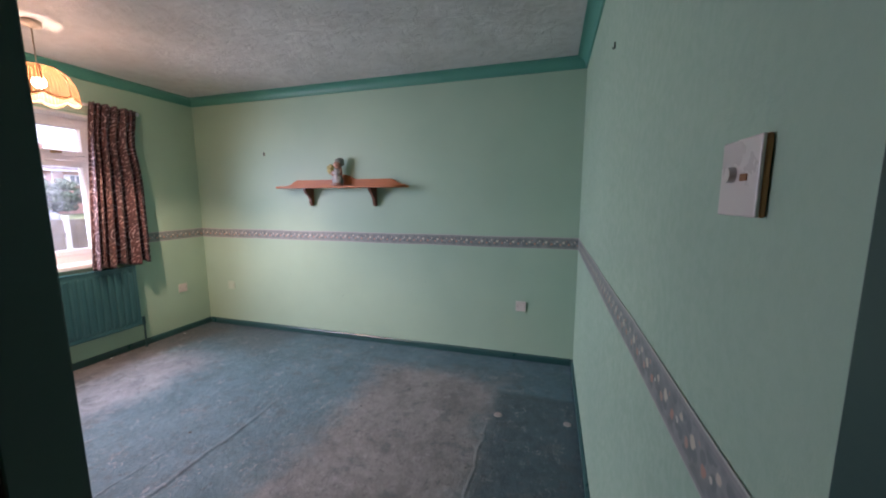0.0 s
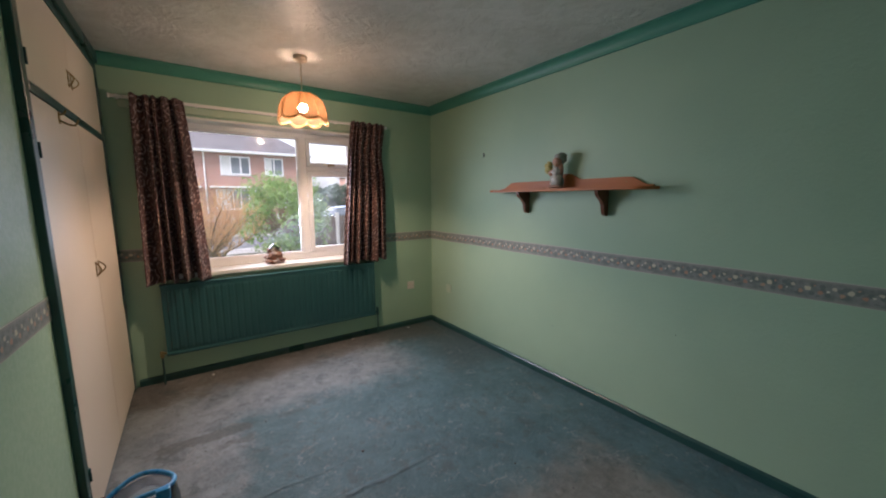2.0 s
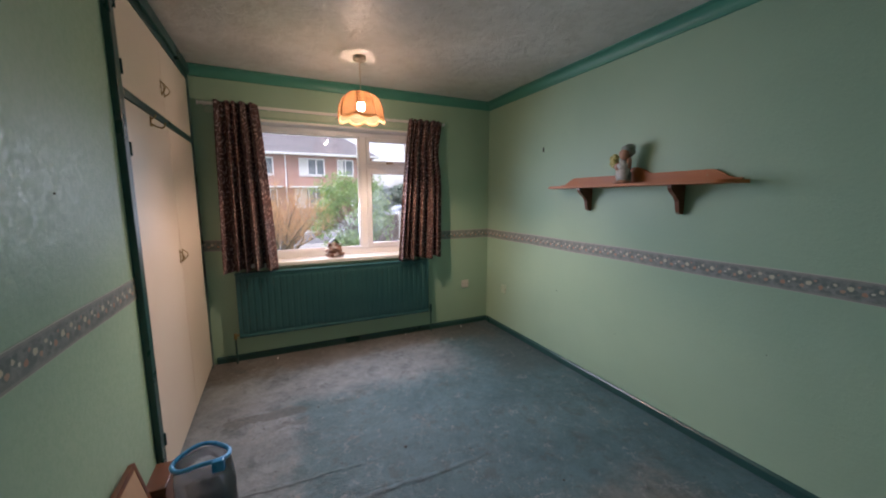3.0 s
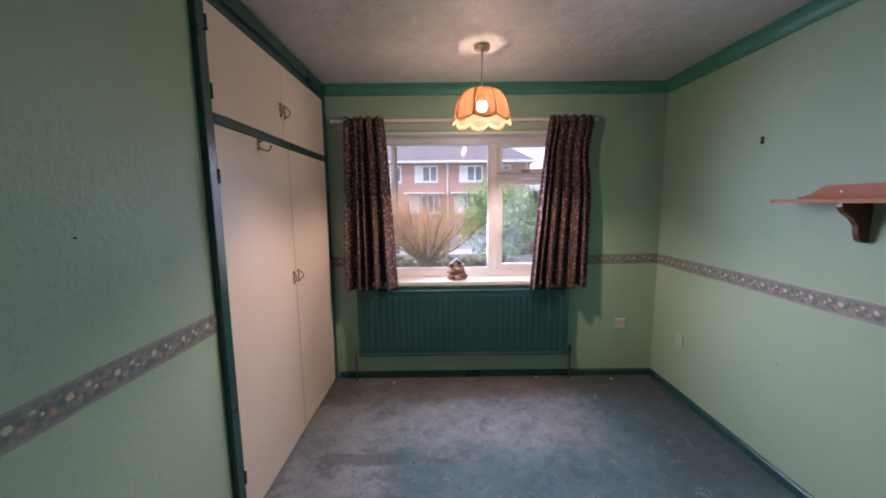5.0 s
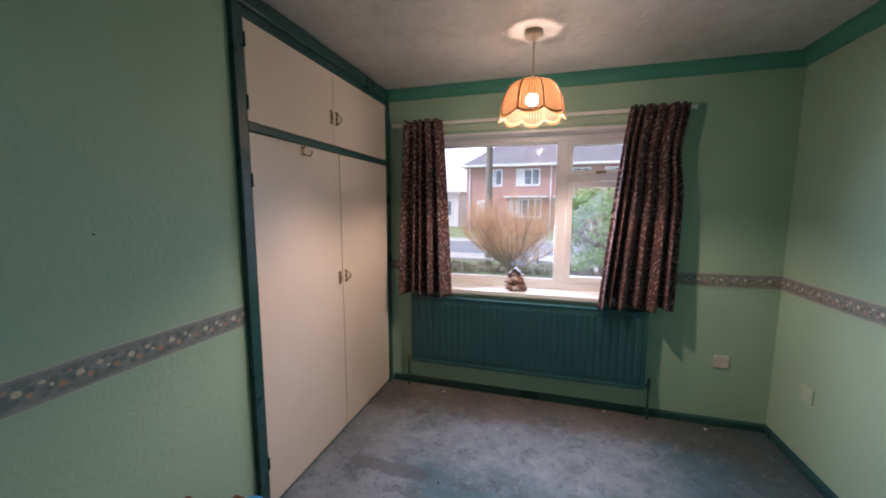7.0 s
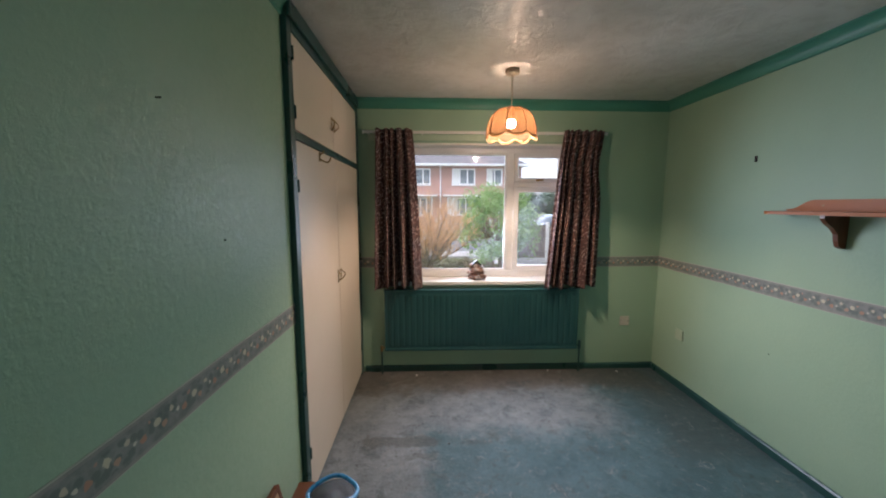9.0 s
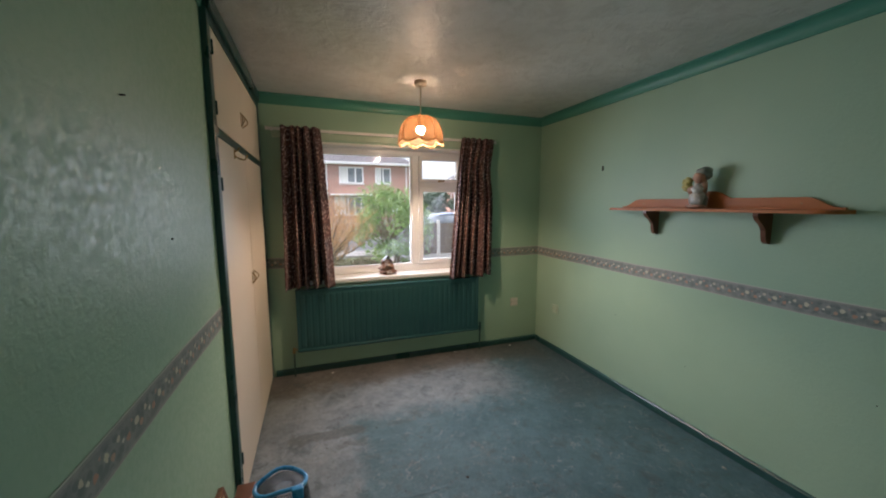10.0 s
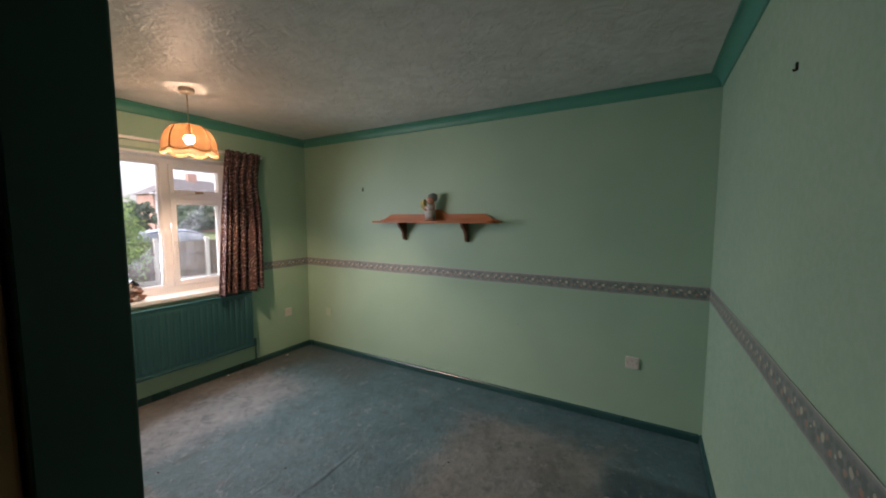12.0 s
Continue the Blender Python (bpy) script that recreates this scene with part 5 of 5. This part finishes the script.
rnd = random.Random(21)
BT = Vector((-9.0, 0.80, GROUND))
tree = thing("bare_bush", BT, "bare upright orange-twigged bush in the front garden", "bush")
trunk, limbs, twigs = bmesh.new(), bmesh.new(), bmesh.new()
for i in range(5):
    a = rnd.uniform(0, 6.28)
    rod(trunk, BT + Vector((0.05 * math.cos(a), 0.05 * math.sin(a), -0.05)), BT + Vector((0.10 * math.cos(a), 0.14 * math.sin(a), 0.62)), 0.055, 0.035, 7)
for i in range(46):
    a = rnd.uniform(0, 6.28)
    out = rnd.uniform(0.2, 2.3)
    start = BT + Vector((0.09 * math.cos(a), 0.12 * math.sin(a), rnd.uniform(0.45, 0.65)))
    pts = limb(limbs, rnd, start, Vector((out * math.cos(a), out * math.sin(a), 0.8)).normalized(), rnd.uniform(0.95, 1.5), 0.028, 6, 0.17, 0.24)
    for p, d in pts[2:]:
        for k in range(10):
            dd = (d * 0.5 + Vector((rnd.uniform(-0.8, 0.8), rnd.uniform(-0.8, 0.8), rnd.uniform(0.15, 1.0)))).normalized()
            ln = min(rnd.uniform(0.30, 0.62), max(0.15, (2.62 + rnd.uniform(-0.3, 0.1) - p.z) * 1.1))
            limb(twigs, rnd, p, dd, ln, 0.0048, 3, 0.08, 0.34)
part("trunk", trunk, BARK, tree)
tagged(part("branches", limbs, BARK, tree), kind="stuff")
tagged(part("twigs", twigs, TWIG, tree), kind="stuff")


def leaf_quads(bm, rnd, centre, size, count, leaf, flat=0.6):
    for _ in range(count):
        d = Vector((rnd.gauss(0, 1), rnd.gauss(0, 1), rnd.gauss(0, 1))).normalized() * (rnd.uniform(0.45, 1.0) ** 0.5)
        p = Vector(centre) + Vector((d.x * size[0], d.y * size[1], d.z * size[2]))
        n = (d + Vector((rnd.uniform(-0.6, 0.6), rnd.uniform(-0.6, 0.6), rnd.uniform(-0.2, 1.0)))).normalized()
        u = n.orthogonal().normalized()
        u = (Matrix.Rotation(rnd.uniform(0, 6.28), 3, n) @ u)
        w_ = n.cross(u) * leaf * flat * rnd.uniform(0.7, 1.2)
        u = u * leaf * rnd.uniform(0.7, 1.3)
        vs = [bm.verts.new(p - u), bm.verts.new(p + w_), bm.verts.new(p + u), bm.verts.new(p - w_)]
        bm.faces.new(vs)
    return bm


def leafy_bush(name, at, size, clumps, per, leaf, mat, seed, label, category="bush"):
    rnd = random.Random(seed)
    at = Vector(at)
    ob = thing(name, at, label, category)
    tr, cr = bmesh.new(), bmesh.new()
    for i in range(4):
        a = rnd.uniform(0, 6.28)
        rod(tr, at + Vector((0.04 * math.cos(a), 0.04 * math.sin(a), -0.05)), at + Vector((size[0] * 0.4 * math.cos(a), size[1] * 0.4 * math.sin(a), size[2] * 1.1)), 0.045, 0.018, 6)
    for i in range(clumps):
        d = Vector((rnd.gauss(0, 1), rnd.gauss(0, 1), rnd.gauss(0, 1))).normalized() * rnd.uniform(0.55, 1.0)
        c = at + Vector((d.x * size[0], d.y * size[1], size[2] * (1.12 + d.z * 0.95)))
        rod(tr, at + Vector((d.x * 0.2, d.y * 0.2, size[2] * 0.8)), c, 0.012, 0.005, 4, False)
        s = rnd.uniform(0.16, 0.30) * (size[0] + size[2]) * 0.6
        leaf_quads(cr, rnd, c, (s, s, s * 0.8), per, leaf)
    part("trunk", tr, BARK, ob)
    tagged(part("crown", cr, mat, ob), kind="stuff")
    return ob


leafy_bush("green_bush", (-10.3, 2.75, GROUND), (1.02, 1.10, 1.16), 105, 85, 0.042, LEAF, 31, "dense fresh green leafy bush in the front garden")
rnd = random.Random(41)
for i in range(9):
    y = -3.2 + i * 0.75
    leafy_bush("low_shrub", (-11.2 + rnd.uniform(-0.3, 0.3), y, GROUND), (0.60, 0.62, 0.11), 26, 50, 0.03, SHRUB, 50 + i, "low brown and green shrub in the flower bed", "shrub")
for i, (y, h, hx) in enumerate(((7.5, 2.4, 50), (10.0, 2.9, 52), (13, 2.7, 50), (17, 3.2, 54), (21, 2.8, 50), (25, 3.4, 55), (30, 3.0, 52))):
    leafy_bush("far_hedge_tree", (-hx, y + 2, GROUND), (2.6, 2.8, h * 0.62), 40, 60, 0.22, DARKLEAF, 70 + i, "dark green distant hedge tree", "tree")

# fence with concrete posts
fence = thing("panel_fence", (-12.0, 7.0, GROUND), "dark timber fence panels between pale concrete posts", "fence")
for i in range(6):
    y = 3.35 + i * 1.33
    part("post", B(-12.06, -11.94, y - 0.05, y + 0.05, GROUND - 0.05, 0.98, bevel=0.01), CONCRETE, fence, "pale concrete post")
    if i < 5:
        part("gravel_board", B(-12.02, -11.98, y + 0.05, y + 1.28, GROUND, GROUND + 0.16), CONCRETE, fence, "pale concrete gravel board")
        for k in range(9):
            ya = y + 0.055 + k * 0.1355
            part("board", B(-12.018 + 0.006 * (k % 2), -12.0 + 0.006 * (k % 2), ya, ya + 0.132, GROUND + 0.165, 0.88), FENCEWOOD, fence)
        for z in (0.0, 0.5):
            part("rail", B(-11.99, -11.955, y + 0.05, y + 1.28, z, z + 0.05), FENCEWOOD, fence)

pole = tagged(part("telegraph_pole", rod(bmesh.new(), (-13.3, -0.45, GROUND - 0.1), (-13.3, -0.45, 8.5), 0.125, 0.10, 14), POLEWOOD), "weathered wooden telegraph pole on the verge", "pole")
tagged(part("marker_post", rod(bmesh.new(), (-12.9, 1.25, GROUND - 0.05), (-12.9, 1.25, 0.28), 0.035, 0.03, 8), DARKWOOD), "short dark wooden marker post on verge", "post")
pk = thing("picket_fence", (-24.5, 4.5, GROUND), "grey picket fence before the brick house", "fence")
for i in range(24):
    y = 1.2 + i * 0.28
    part("picket", B(-24.52, -24.48, y, y + 0.12, GROUND, 0.55 + 0.02 * (i % 2)), CONCRETE, pk)
part("rail", B(-24.56, -24.525, 1.2, 7.8, 0.25, 0.33), CONCRETE, pk)

# parked car beyond the fence
CARAT = Vector((-16.6, 6.3, GROUND + 0.012))
car = thing("parked_car", CARAT, "pale blue hatchback parked on the road", "car")


def hull(stations, half):
    """Loft of side outline rows along y: (y, z_low, z_high, half-width factor)."""
    b = bmesh.new()
    rings = []
    for y, z0, z1, k in stations:
        w2 = half * k
        rings.append([b.verts.new(CARAT + Vector((sx * w2 * f, y, z))) for sx, f, z in ((-1, 0.94, z0), (-1, 1.0, z0 + (z1 - z0) * 0.45), (-1, 0.86, z1 - 0.03), (-1, 0.7, z1), (1, 0.7, z1), (1, 0.86, z1 - 0.03), (1, 1.0, z0 + (z1 - z0) * 0.45), (1, 0.94, z0))])
    for r0, r1 in zip(rings[:-1], rings[1:]):
        for i in range(8):
            f = b.faces.new((r0[i], r0[(i + 1) % 8], r1[(i + 1) % 8], r1[i]))
            f.smooth = True
    b.faces.new(rings[0][::-1])
    b.faces.new(rings[-1])
    return b


part("body", hull(((-2.0, 0.35, 0.62, 0.8), (-1.85, 0.22, 0.78, 0.95), (-0.9, 0.2, 0.92, 1.0), (0.6, 0.2, 0.97, 1.0), (1.6, 0.22, 0.98, 0.98), (1.95, 0.35, 0.85, 0.9)), 0.84), CARPAINT, car)
part("windows", hull(((-0.95, 0.90, 0.93, 0.9), (-0.25, 0.9, 1.36, 0.86), (0.9, 0.9, 1.40, 0.86), (1.55, 0.9, 1.30, 0.84), (1.85, 0.9, 0.96, 0.84)), 0.80), FARGLASS, car, "dark glazed windows")
part("roof", hull(((-0.22, 1.365, 1.40, 0.70), (0.4, 1.40, 1.47, 0.76), (1.0, 1.40, 1.46, 0.76), (1.5, 1.30, 1.35, 0.68)), 0.82), CARPAINT, car)
for sx in (-0.78, 0.78):
    for sy in (-1.25, 1.3):
        wl = part("wheel", rod(bmesh.new(), CARAT + Vector((sx - 0.09, sy, 0.30)), CARAT + Vector((sx + 0.09, sy, 0.30)), 0.30, sides=20), RUBBER, car)
        part("rim", rod(bmesh.new(), CARAT + Vector((sx * 1.12 - 0.01, sy, 0.30)), CARAT + Vector((sx * 1.12 + 0.01, sy, 0.30)), 0.19, sides=16), CONCRETE, wl)
for sx in (-0.55, 0.55):
    part("headlight", lump(bmesh.new(), CARAT + Vector((sx, -1.9, 0.66)), (0.14, 0.06, 0.07), 0, 0, 2), RENDER, car)
